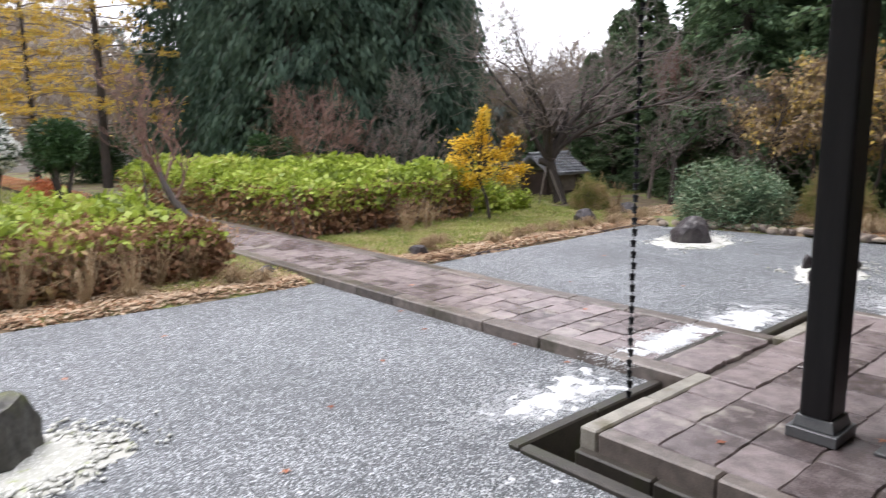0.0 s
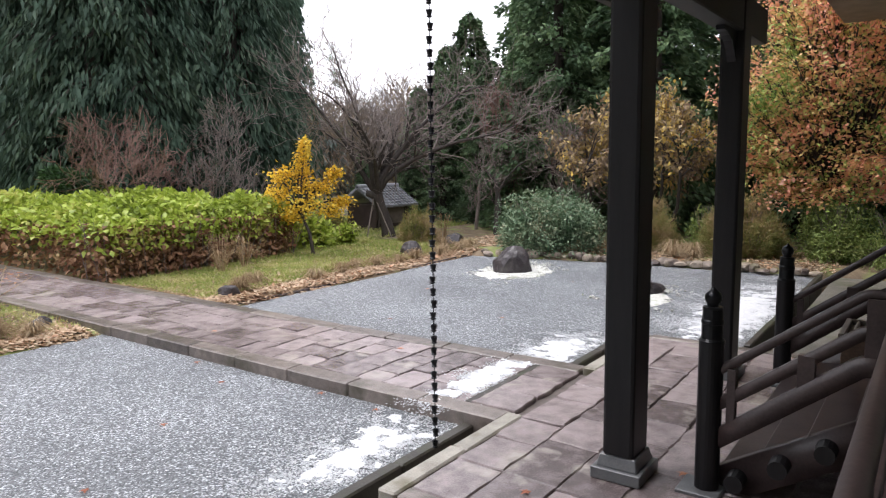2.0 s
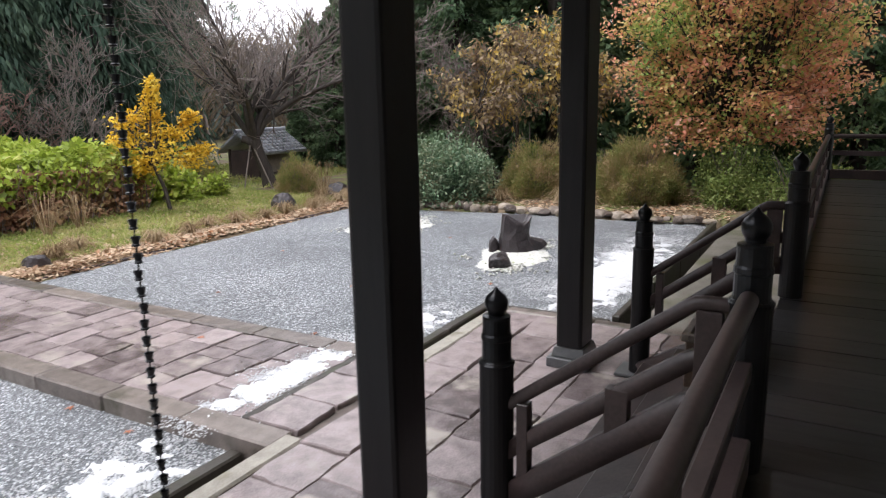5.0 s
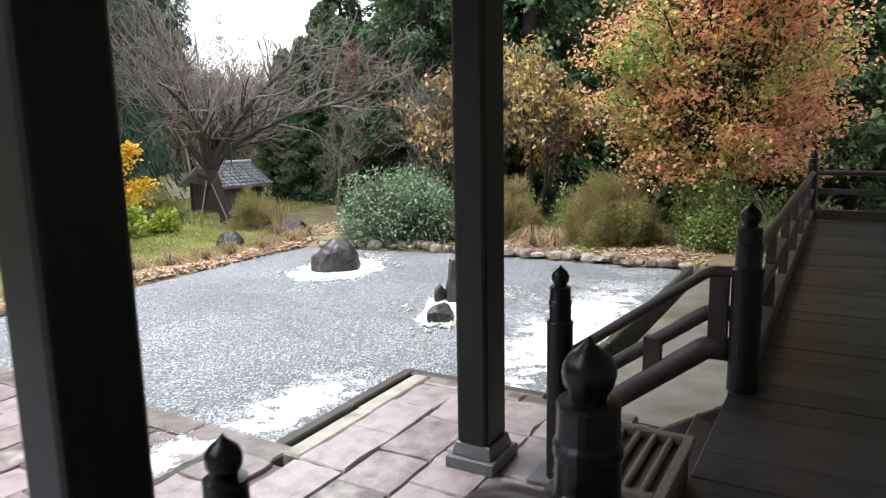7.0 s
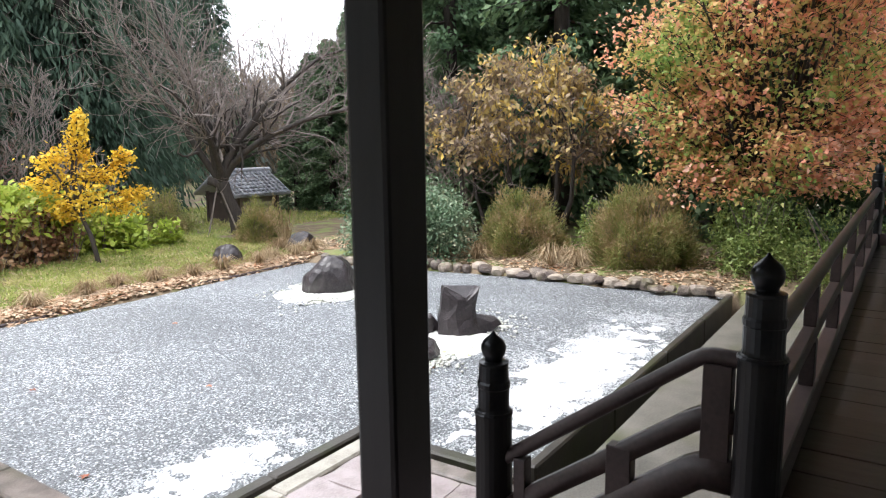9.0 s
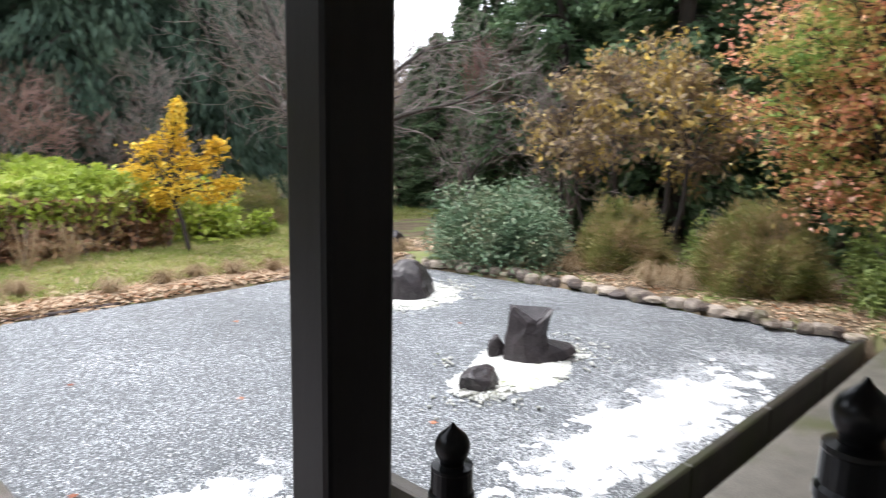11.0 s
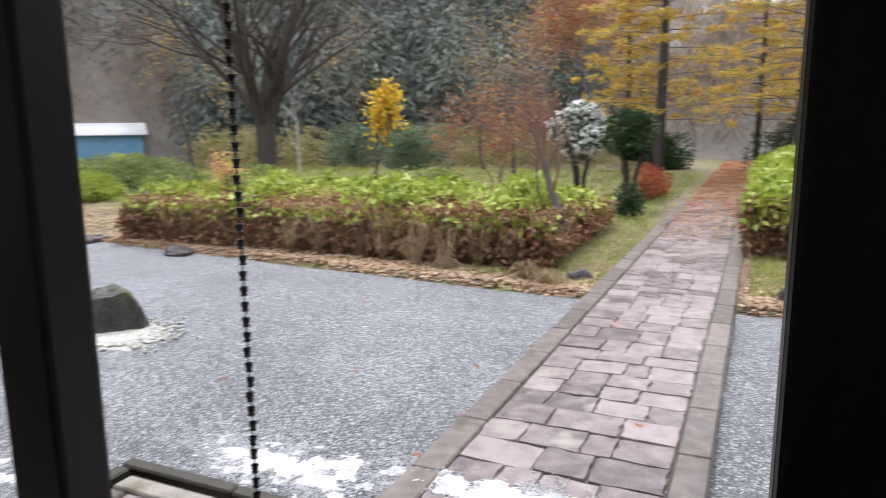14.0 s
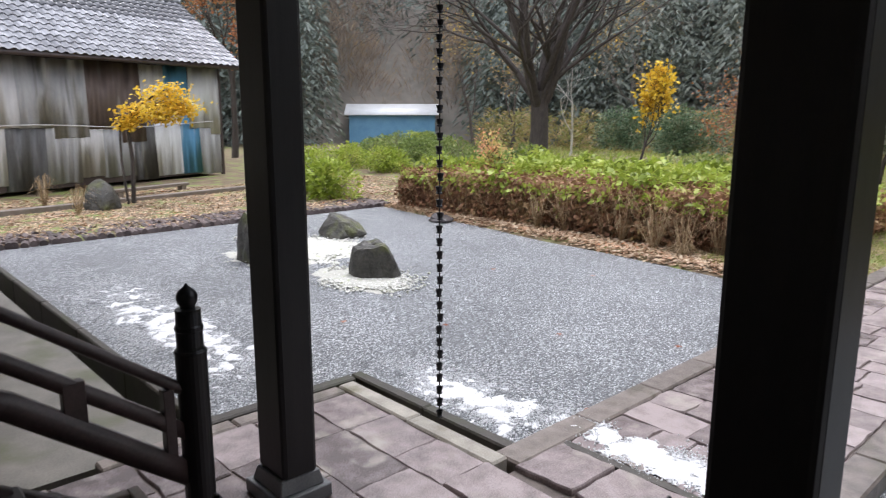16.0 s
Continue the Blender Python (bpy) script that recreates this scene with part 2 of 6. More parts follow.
def gravel_material():
    """Blue-grey crushed stone, each grain its own grey, with melting hail between the grains."""
    m = bpy.data.materials.new("grey_gravel")
    m.use_nodes = True
    n, l = m.node_tree.nodes, m.node_tree.links
    b = n["Principled BSDF"]
    b.inputs["Roughness"].default_value = 0.45
    geo = n.new("ShaderNodeNewGeometry")
    cell, wide, mid = n.new("ShaderNodeTexVoronoi"), n.new("ShaderNodeTexNoise"), n.new("ShaderNodeTexNoise")
    cell.inputs["Scale"].default_value = 78
    wide.inputs["Scale"].default_value, wide.inputs["Detail"].default_value = 0.55, 4
    mid.inputs["Scale"].default_value, mid.inputs["Detail"].default_value = 24, 5
    for x in (cell, wide, mid):
        l.new(geo.outputs["Position"], x.inputs["Vector"])
    tone = n.new("ShaderNodeValToRGB")
    e = tone.color_ramp.elements
    e[0].color, e[1].color = (0.04, 0.0445, 0.048, 1), (0.235, 0.249, 0.263, 1)
    e.new(0.5).color = (0.108, 0.118, 0.127, 1)
    sep = n.new("ShaderNodeSeparateColor")
    l.new(cell.outputs["Color"], sep.inputs[0]), l.new(sep.outputs[0], tone.inputs[0])
    hail = n.new("ShaderNodeMath"); hail.operation = 'MULTIPLY_ADD'; hail.inputs[1].default_value = 0.42
    l.new(wide.outputs[0], hail.inputs[0])
    m2 = n.new("ShaderNodeMath"); m2.operation = 'MULTIPLY_ADD'; m2.inputs[1].default_value = 0.3
    l.new(mid.outputs[0], m2.inputs[0]), l.new(m2.outputs[0], hail.inputs[2])
    l.new(sep.outputs[1], m2.inputs[2])
    mask = n.new("ShaderNodeMapRange")
    mask.inputs[1].default_value, mask.inputs[2].default_value = 1.13, 1.27
    l.new(hail.outputs[0], mask.inputs[0])
    mix = n.new("ShaderNodeMix"); mix.data_type = 'RGBA'
    mix.inputs["B"].default_value = (0.66, 0.69, 0.72, 1)
    l.new(mask.outputs[0], mix.inputs["Factor"]), l.new(tone.outputs[0], mix.inputs["A"]), l.new(mix.outputs["Result"], b.inputs["Base Color"])
    bp = n.new("ShaderNodeBump")
    bp.inputs["Strength"].default_value, bp.inputs["Distance"].default_value = 0.8, 0.012
    bp.invert = True
    l.new(cell.outputs["Distance"], bp.inputs["Height"]), l.new(bp.outputs[0], b.inputs["Normal"])
    return m


EDGE_STONE = mat("rough_edge_stone", (0.07, 0.05, 0.042), (0.42, 0.35, 0.28), 7, 0.5, 0.9, 50, spots=(0.14, 0.13, 0.06), spot_at=0.62, objrand=0.5, dist=0.02)
rim = mat("grey_weathered_wood", (0.12, 0.1, 0.085), (0.24, 0.2, 0.17), 6, 0.55, 0.3, 60)
GRAVEL = gravel_material()
SOIL = mat("leafy_soil", (0.085, 0.06, 0.035), (0.27, 0.2, 0.125), 3.5, 0.8, 0.7, 45, spots=(0.2, 0.24, 0.07), spot_at=0.54, dist=0.03)


# ---- helpers of this place ----
def put(name, me, material, parent=None):
    ob = new(name, me)
    if material:
        me.materials.append(material)
    if parent:
        ob.parent = parent
    return ob


def part(name, bm, material, parent=None, label="", smooth=False):
    me = bpy.data.meshes.new(name)
    bm.to_mesh(me)
    bm.free()
    if smooth:
        me.polygons.foreach_set("use_smooth", [True] * len(me.polygons))
    ob = put(name, me, material, parent)
    return tagged(ob, label)


def thing(name, loc, label, category, group="", kind=""):
    ob = new(name)
    ob.location = loc
    ob.empty_display_size = 0.1
    return tagged(ob, label, category, group, kind)


def faces(name, verts, quads, material, parent=None, label="", smooth=False):
    """A mesh from numpy arrays of corners and of equal-sided faces."""
    me = bpy.data.meshes.new(name)
    verts, quads = np.asarray(verts, np.float32), np.asarray(quads, np.int32)
    k = quads.shape[1]
    me.vertices.add(len(verts)), me.loops.add(quads.size), me.polygons.add(len(quads))
    me.vertices.foreach_set("co", verts.ravel())
    me.loops.foreach_set("vertex_index", quads.ravel())
    me.polygons.foreach_set("loop_start", np.arange(0, quads.size, k, dtype=np.int32))
    if smooth:
        me.polygons.foreach_set("use_smooth", np.ones(len(quads), bool))
    me.update(calc_edges=True)
    return tagged(put(name, me, material, parent), label)


def box(bm, x0, y0, z0, x1, y1, z1, bevel=0.0, segments=1):
    made = bmesh.ops.create_cube(bm, size=1, matrix=Matrix.LocRotScale(((x0 + x1) / 2, (y0 + y1) / 2, (z0 + z1) / 2), None, (x1 - x0, y1 - y0, z1 - z0)))
    if bevel:
        edges = list({e for v in made["verts"] for e in v.link_edges})
        bmesh.ops.bevel(bm, geom=edges, offset=bevel, segments=segments, affect='EDGES', profile=0.5)
    return bm


def boxes(*rows, bevel=0.0):
    bm = bmesh.new()
    for r in rows:
        box(bm, *r, bevel=bevel)
    return bm


def lathe(bm, profile, sides=20):
    rings = [[bm.verts.new((r * math.cos(a), r * math.sin(a), z)) for a in [i * math.tau / sides for i in range(sides)]] for r, z in profile]
    for p, q in zip(rings, rings[1:]):
        for i in range(sides):
            bm.faces.new((p[i], p[(i + 1) % sides], q[(i + 1) % sides], q[i]))
    bm.faces.new(rings[0][::-1]), bm.faces.new(rings[-1])
    return bm


def tubes(chains, sides=6):
    """Corners and faces of tapering tubes; each chain is (points, radii)."""
    V, F, at = [], [], 0
    ring = np.linspace(0, 2 * np.pi, sides, endpoint=False)
    for pts, radii in chains:
        pts, radii = np.asarray(pts, float), np.asarray(radii, float)
        d = np.gradient(pts, axis=0)
        d /= np.linalg.norm(d, axis=1)[:, None] + 1e-9
        ref = np.array([0.31, 0.95, 0.05]) if abs(d[0][1]) < 0.9 else np.array([1.0, 0, 0])
        u = np.cross(d, ref); u /= np.linalg.norm(u, axis=1)[:, None] + 1e-9
        w = np.cross(d, u)
        V.append((pts[:, None] + radii[:, None, None] * (np.cos(ring)[None, :, None] * u[:, None] + np.sin(ring)[None, :, None] * w[:, None])).reshape(-1, 3))
        i, j = np.meshgrid(np.arange(len(pts) - 1), np.arange(sides), indexing="ij")
        a, b = at + i * sides + j, at + i * sides + (j + 1) % sides
        F.append(np.stack([a, b, b + sides, a + sides], -1).reshape(-1, 4))
        at += len(pts) * sides
    return np.concatenate(V), np.concatenate(F)


def leaves(rng, P, length, width, up=0.3, hang=0.0, D=None):
    """Kite-shaped leaves at the places P, each with its own turn. up: how far they face the sky; hang: how far they point down."""
    n = len(P)
    if D is None:
        D = rng.normal(size=(n, 3))
    D = D + np.array([0, 0, -hang]) * np.linalg.norm(D, axis=1)[:, None]
    D /= np.linalg.norm(D, axis=1)[:, None] + 1e-9
    N = rng.normal(size=(n, 3)) + np.array([0, 0, up * 4])
    S = np.cross(D, N)
    S /= np.linalg.norm(S, axis=1)[:, None] + 1e-9
    L = (length * rng.uniform(0.6, 1.3, n))[:, None]
    W = (width * rng.uniform(0.6, 1.3, n))[:, None]
    lift = np.cross(S, D) * L * 0.12
    V = np.stack([P, P + D * L * 0.45 + S * W / 2 + lift, P + D * L, P + D * L * 0.45 - S * W / 2 + lift], 1).reshape(-1, 3)
    return V, np.arange(n * 4).reshape(-1, 4)


def blob_points(rng, n, centre, radii, shell=0.55):
    d = rng.normal(size=(n, 3))
    d /= np.linalg.norm(d, axis=1)[:, None]
    r = rng.uniform(shell, 1.0, n) ** 0.7
    return np.array(centre) + d * r[:, None] * np.array(radii), d


def branch(rng, start, way, length, radius, depth, chains, tips, bend=0.25, up=0.15, split=3, shrink=0.66, spread=0.8, steps=6):
    """A limb that bends, tapers and splits; its ends go into tips."""
    pts, p, d = [np.array(start, float)], np.array(start, float), np.array(way, float)
    d /= np.linalg.norm(d)
    for i in range(steps):
        d = d + rng.normal(size=3) * bend * 0.5 + np.array([0, 0, up * 0.3])
        d /= np.linalg.norm(d)
        p = p + d * length / steps
        pts.append(p)
    radii = np.linspace(radius, max(radius * 0.55, 0.004), len(pts))
    chains.append((pts, radii))
    if depth == 0:
        tips.extend(pts[2:])
        return
    for k in range(split):
        at = len(pts) - 1 if k == 0 else rng.randint(max(2, len(pts) // 2 - 1), len(pts))
        side = rng.normal(size=3)
        side -= d * side.dot(d)
        side /= np.linalg.norm(side) + 1e-9
        w = d * (1 - spread * 0.45) + side * spread * rng.uniform(0.6, 1.1)
        branch(rng, pts[at], w, length * shrink * rng.uniform(0.75, 1.2), radii[at] * 0.66, depth - 1, chains, tips, bend, up, split, shrink, spread, max(3, steps - 1))


# ---- the ground and the gravel court ----
def bed_distance(x, y):
    """How far a place lies outside the gravel court (negative inside)."""
    far = np.where(x < -0.9, 8.4 - (x + 0.9) * 0.1, 8.4 + 0.0 * x)
    right = 9.25 - np.clip(y - 5.0, 0, 4) * 0.2
    d = np.maximum(np.maximum(y - far, x - right), -12.1 - x)
    return np.where((np.abs(x) < 0.95) & (y < 60), -1.0, d)


def ground_height(x, y):
    d = bed_distance(x, y)
    wob = 0.03 * np.sin(x * 1.7 + 0.6 * np.sin(y * 2.1)) + 0.03 * np.sin(y * 1.3 + x * 0.7)
    out = np.clip((d + wob * 1.5) * 0.5, -0.08, 0.08) + np.where(d > 0.1, wob * 0.4, 0)
    out = out + 0.1 * np.clip((x - 9.35 + np.clip(y - 5.0, 0, 4) * 0.2) / 0.5, 0, 1) * np.clip((9.0 - y) / 0.8, 0, 1) * np.clip((13 - x) / 2, 0, 1)
    return np.where((y < 2.4) & (x > -12.1) & (x < 9.4), -0.7, out)


gx = np.unique(np.concatenate([[-900, -500, -250, -140, -90, -60, -45, -35, -28], np.arange(-24, 16, 0.25), [18, 22, 28, 36, 50, 80, 140, 250, 500, 900]]))
gy = np.unique(np.concatenate([[-900, -500, -200, -90, -40, -20, -12], np.arange(-6, 22, 0.25), np.arange(22, 60, 2.0), [70, 90, 140, 250, 500, 900]]))
X, Y = np.meshgrid(gx, gy, indexing="ij")
Z = ground_height(X, Y)
i, j = np.meshgrid(np.arange(len(gx) - 1), np.arange(len(gy) - 1), indexing="ij")
a = i * len(gy) + j
ground = faces("ground", np.stack([X, Y, Z], -1).reshape(-1, 3), np.stack([a, a + len(gy), a + len(gy) + 1, a + 1], -1).reshape(-1, 4), SOIL, smooth=True)
tagged(ground, "leaf-strewn brown garden soil with thin grass", "ground", kind="structure")


def sheet(name, rects, z, material, step=0.5):
    bm = bmesh.new()
    for x0, y0, x1, y1 in rects:
        nx, ny = max(1, round((x1 - x0) / step)), max(1, round((y1 - y0) / step))
        vs = [[bm.verts.new((x0 + (x1 - x0) * p / nx, y0 + (y1 - y0) * q / ny, z)) for q in range(ny + 1)] for p in range(nx + 1)]
        for p in range(nx):
            for q in range(ny):
                bm.faces.new((vs[p][q], vs[p + 1][q], vs[p + 1][q + 1], vs[p][q + 1]))
    bmesh.ops.remove_doubles(bm, verts=bm.verts, dist=0.001)
    return part(name, bm, material)


gravel_r = tagged(sheet("gravel_bed_1", [(0.9, 2.24, 3.0, 8.7), (3.0, 0.7, 9.6, 8.7)], 0.0, GRAVEL), "raked blue-grey gravel court dusted with hail", "gravel", kind="structure")
gravel_l = tagged(sheet("gravel_bed_2", [(-3.0, 2.24, -0.9, 9.9), (-12.4, 0.7, -3.0, 9.9)], 0.0, GRAVEL), "raked blue-grey gravel court dusted with hail", "gravel", kind="structure")


def octahedra(rng, P, size, flat=0.6):
    """Small lumps at the places P."""
    n = len(P)
    s = size * rng.uniform(0.5, 1.4, n)[:, None, None]
    unit = np.array([(1, 0, 0), (0, 1, 0), (-1, 0, 0), (0, -1, 0), (0, 0, flat), (0, 0, -flat)])
    a = rng.uniform(0, math.tau, n)
    R = np.zeros((n, 3, 3)); R[:, 0, 0], R[:, 0, 1], R[:, 1, 0], R[:, 1, 1], R[:, 2, 2] = np.cos(a), -np.sin(a), np.sin(a), np.cos(a), 1
    V = (np.einsum("nij,kj->nki", R, unit) * s * rng.uniform(0.7, 1.3, (n, 6, 1)) + P[:, None]).reshape(-1, 3)
    f = np.array([(0, 1, 4), (1, 2, 4), (2, 3, 4), (3, 0, 4), (1, 0, 5), (2, 1, 5), (3, 2, 5), (0, 3, 5)])
    return V, (np.arange(n)[:, None, None] * 6 + f[None]).reshape(-1, 3)


def grains(name, cx, cy, rx, ry, n, size, seed, material, label, category, turn=0.0, base=0.0, spread=0.75, streak=3.0):
    """Loose grains, thick in the middle and thinning outwards in streaks."""
    rng = np.random.RandomState(seed)
    uv = rng.normal(size=(n, 2)) * spread
    c, s = math.cos(turn), math.sin(turn)
    x = cx + c * uv[:, 0] * rx - s * uv[:, 1] * ry
    y = cy + s * uv[:, 0] * rx + c * uv[:, 1] * ry
    d = np.array([noise.fractal(Vector((p * streak, q * streak, seed)), 0.6, 2.1, 4) for p, q in zip(x, y)])
    keep = d + 0.25 - 0.25 * np.hypot(*uv.T) > rng.uniform(-0.3, 0.35, n)
    if base < 0.02:
        keep &= (y > 2.29) | ((np.abs(x) > 3.05) & (y > 0.75))
    P = np.column_stack([x, y, np.full(n, base + size * 0.3)])[keep]
    return tagged(faces(name, *octahedra(rng, P, size), material), label, category, kind="stuff")


def patch(name, cx, cy, rx, ry, height, material, label, category, seed, rag=0.5, step=0.03, turn=0.0, base=0.0, freq=2.2, core=0.0):
    """A low heap whose ragged rim sinks into what it lies on."""
    n, m = int(2.6 * rx / step), int(2.6 * ry / step)
    c, s = math.cos(turn), math.sin(turn)
    V, keep = [], []
    for p in range(n):
        for q in range(m):
            u, v = (p / (n - 1) - 0.5) * 2.6, (q / (m - 1) - 0.5) * 2.6
            x, y = cx + c * u * rx - s * v * ry, cy + s * u * rx + c * v * ry
            f = core + 1 - math.hypot(u, v) + rag * (noise.fractal(Vector((x * freq, y * freq, seed)), 0.45, 2.3, 7)) * 0.8
            z = height * max(-0.6, min(1.0, f * 2.2)) + (0.25 * height * noise.noise(Vector((x * 14, y * 14, seed))) if f > 0 else 0)
            V.append((x, y, base + z))
    F = [(p * m + q, (p + 1) * m + q, (p + 1) * m + q + 1, p * m + q + 1) for p in range(n - 1) for q in range(m - 1)]
    V, F = np.array(V), np.array(F)
    F = F[(V[F][:, :, 2] > base - 0.5 * height).any(1)]
    used = np.unique(F)
    back = np.zeros(len(V), int); back[used] = np.arange(len(used))
    V = V - np.array([cx, cy, base])
    ob = faces(name, V[used], back[F], material, smooth=True)
    ob.location = (cx, cy, base)
    return tagged(ob, label, category)


# ---- platform, path, gutters ----
def kerb(name, x0, y0, x1, y1, z0, z1, material, label, cut=0.9):
    """A run of kerb blocks laid end to end."""
    root = tagged(new(name), label, "kerb", kind="structure")
    along_x = (x1 - x0) > (y1 - y0)
    length = (x1 - x0) if along_x else (y1 - y0)
    n = max(1, round(length / cut))
    for k in range(n):
        p, q = length * k / n + 0.004, length * (k + 1) / n - 0.004
        r = random.uniform(-0.006, 0.006)
        if along_x:
            bm = boxes((x0 + p, y0 + r, z0, x0 + q, y1 + r, z1 + r * 0.5), bevel=0.015)
        else:
            bm = boxes((x0 + r, y0 + p, z0, x1 + r, y0 + q, z1 + r * 0.5), bevel=0.015)
        part("kerb_block", bm, material, root)
    return root


PZ, WZ = 0.17, 0.13
base = part("platform", boxes((-2.45, -1.0, -0.3, 2.45, 1.72, PZ - 0.02)), MORTAR)
tagged(base, "wet reddish-brown stone paving below the stairs", "platform", kind="structure")
path_base = part("path", boxes((-0.72, 1.724, -0.25, 0.72, 60, WZ - 0.02)), MORTAR)
tagged(path_base, "straight garden path of wet stone slabs", "path", kind="structure")
kerb("path_kerb_1", -0.96, 1.89, -0.722, 21.0, -0.2, WZ + 0.012, KERB, "wet brown kerb stones along the path")
kerb("path_kerb_2", 0.722, 1.89, 0.96, 21.0, -0.2, WZ + 0.012, KERB, "wet brown kerb stones along the path")
kerb("platform_kerb_1", -2.6, 1.72, -0.8, 1.88, -0.5, PZ + 0.005, CONCRETE, "pale stone edging of the platform", 0.85)
kerb("platform_kerb_2", 0.8, 1.72, 2.6, 1.88, -0.5, PZ + 0.005, CONCRETE, "pale stone edging of the platform", 0.85)
kerb("platform_kerb_3", -2.6, -0.2, -2.45, 1.715, -0.5, PZ + 0.003, KERB, "dark wet stone edging of the platform", 0.9)
kerb("platform_kerb_4", 2.45, -0.2, 2.6, 1.715, -0.5, PZ + 0.003, KERB, "dark wet stone edging of the platform", 0.9)
for s, a0, a1 in ((1, -3.02, -0.96), (2, 0.96, 3.02)):
    kerb("gutter_kerb_%d" % s, a0, 2.14, a1, 2.26, -0.5, 0.045, MOSSY, "mossy dark gutter rim", 1.2)
kerb("gutter_kerb_3", -3.02, 0.72, -2.9, 2.14, -0.5, 0.045, MOSSY, "mossy dark gutter rim", 1.2)
kerb("gutter_kerb_4", 2.9, 0.72, 3.02, 2.14, -0.5, 0.045, MOSSY, "mossy dark gutter rim", 1.2)
kerb("gutter_kerb_5", -12.0, 0.62, -3.02, 0.71, -0.5, 0.09, MOSSY, "mossy dark gutter rim", 1.5)
kerb("gutter_kerb_6", 3.02, 0.62, 9.3, 0.71, -0.5, 0.09, MOSSY, "mossy dark gutter rim", 1.5)
for sx in (-1, 1):
    kerb("platform_foot_%d" % (1.5 + sx / 2), min(sx * 2.6, sx * 2.7), -0.2, max(sx * 2.6, sx * 2.7), 1.86, -0.5, 0.02, MOSSY, "dark mossy stone footing of the platform", 0.7)
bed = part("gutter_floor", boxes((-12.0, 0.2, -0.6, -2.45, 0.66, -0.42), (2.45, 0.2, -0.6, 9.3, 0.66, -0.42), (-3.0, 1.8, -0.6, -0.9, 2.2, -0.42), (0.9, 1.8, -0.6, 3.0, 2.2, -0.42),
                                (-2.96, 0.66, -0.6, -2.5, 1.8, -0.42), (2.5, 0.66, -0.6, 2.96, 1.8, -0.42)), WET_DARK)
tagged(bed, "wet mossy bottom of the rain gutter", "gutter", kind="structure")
apron = part("apron", boxes((-12.0, -3.3, -0.4, -2.74, 0.4, 0.05), (2.74, -3.3, -0.4, 9.3, 0.4, 0.05)), APRON)
tagged(apron, "pale concrete apron under the veranda", "apron", kind="structure")

# ---- the temple: veranda, wall, roof, posts ----
FZ = 0.97
deck = part("veranda_floor", boxes((-11.0, -3.2, FZ - 0.16, 9.2, -1.02, FZ - 0.035)), BROWN_WOOD)
tagged(deck, "dark worn wooden veranda floor of cross boards", "floor", kind="structure")
# Unseen wall behind the camera, added as a pale reflector under the roof.
wall = part("unseen_wall_south", boxes((-11.0, -3.4, -0.3, 9.2, -3.2, 5.0)), BOUNCE_PLASTER)
tagged(wall, "unseen temple wall, added pale to bounce light", "wall", kind="structure")
under = part("wall_under_veranda", boxes((-11.0, -1.6, -0.1, 9.2, -1.5, FZ - 0.16)), BROWN_WOOD)
tagged(under, "dark timber skirting below the veranda", "wall", kind="structure")
roof = part("ceiling", boxes((-12.0, -3.4, 5.0, 10.2, 0.6, 5.15), (-2.3, 0.6, 5.0, 2.3, 2.1, 5.15)), EAVES)
tagged(roof, "aged boarded underside of the temple eaves", "ceiling", kind="structure")

post_root = thing("porch_post", (-1.4, 0.56, PZ), "square black wooden porch post on a grey stone plinth", "post", "porch posts")
bm = bmesh.new()
box(bm, -0.15, -0.113, 0.17, 0.15, 0.113, 3.85, bevel=0.022, segments=2)
part("shaft", bm, BLACK_WOOD, post_root)
for sx in (-1, 1):
    part("corner_bead", boxes((sx * 0.148 - 0.004, -0.09, 0.18, sx * 0.148 + 0.004, 0.09, 3.84), bevel=0.002), BLACK_WOOD, post_root)
bm = bmesh.new()
box(bm, -0.2, -0.18, 0.0, 0.2, 0.18, 0.085, bevel=0.006)
plinth = part("plinth_slab", bm, PLINTH_STONE, post_root)
bm = bmesh.new()
top = bmesh.ops.create_cube(bm, size=1, matrix=Matrix.LocRotScale((0, 0, 0.13), None, (0.34, 0.3, 0.09)))
for v in top["verts"]:
    if v.co.z > 0.13:
        v.co.x *= 0.86; v.co.y *= 0.86
bmesh.ops.bevel(bm, geom=bm.edges[:], offset=0.008, segments=1, affect='EDGES')
part("plinth_cap", bm, PLINTH_STONE, plinth)
copy_thing(post_root, pose(1.365, 0.56, PZ))
fascia = part("porch_fascia", boxes((-2.3, 1.98, 4.16, 2.3, 2.1, 5.0), bevel=0.01), BLACK_WOOD)
tagged(fascia, "dark fascia board and rain gutter of the porch eaves", "fascia", kind="structure")
beam = part("porch_beam", boxes((-2.3, 0.46, 3.62, 2.3, 0.66, 3.98), bevel=0.012), BLACK_WOOD)
tagged(beam, "black porch beam across the two posts", "beam", kind="structure")


def brace_mesh(flip):
    bm = bmesh.new()
    line = [(0.0, -0.02)] + [(0.5 - 0.5 * math.cos(k / 8 * math.pi / 2), 0.42 * math.sin(k / 8 * math.pi / 2)) for k in range(9)] + [(0.5, 0.5), (0.0, 0.5)]
    lo = [bm.verts.new((flip * u, -0.04, v)) for u, v in line]
    hi = [bm.verts.new((flip * u, 0.04, v)) for u, v in line]
    bm.faces.new(lo), bm.faces.new(hi[::-1])
    for k in range(len(line)):
        bm.faces.new((lo[k], hi[k], hi[(k + 1) % len(line)], lo[(k + 1) % len(line)]))
    bmesh.ops.recalc_face_normals(bm, faces=bm.faces)
    return bm


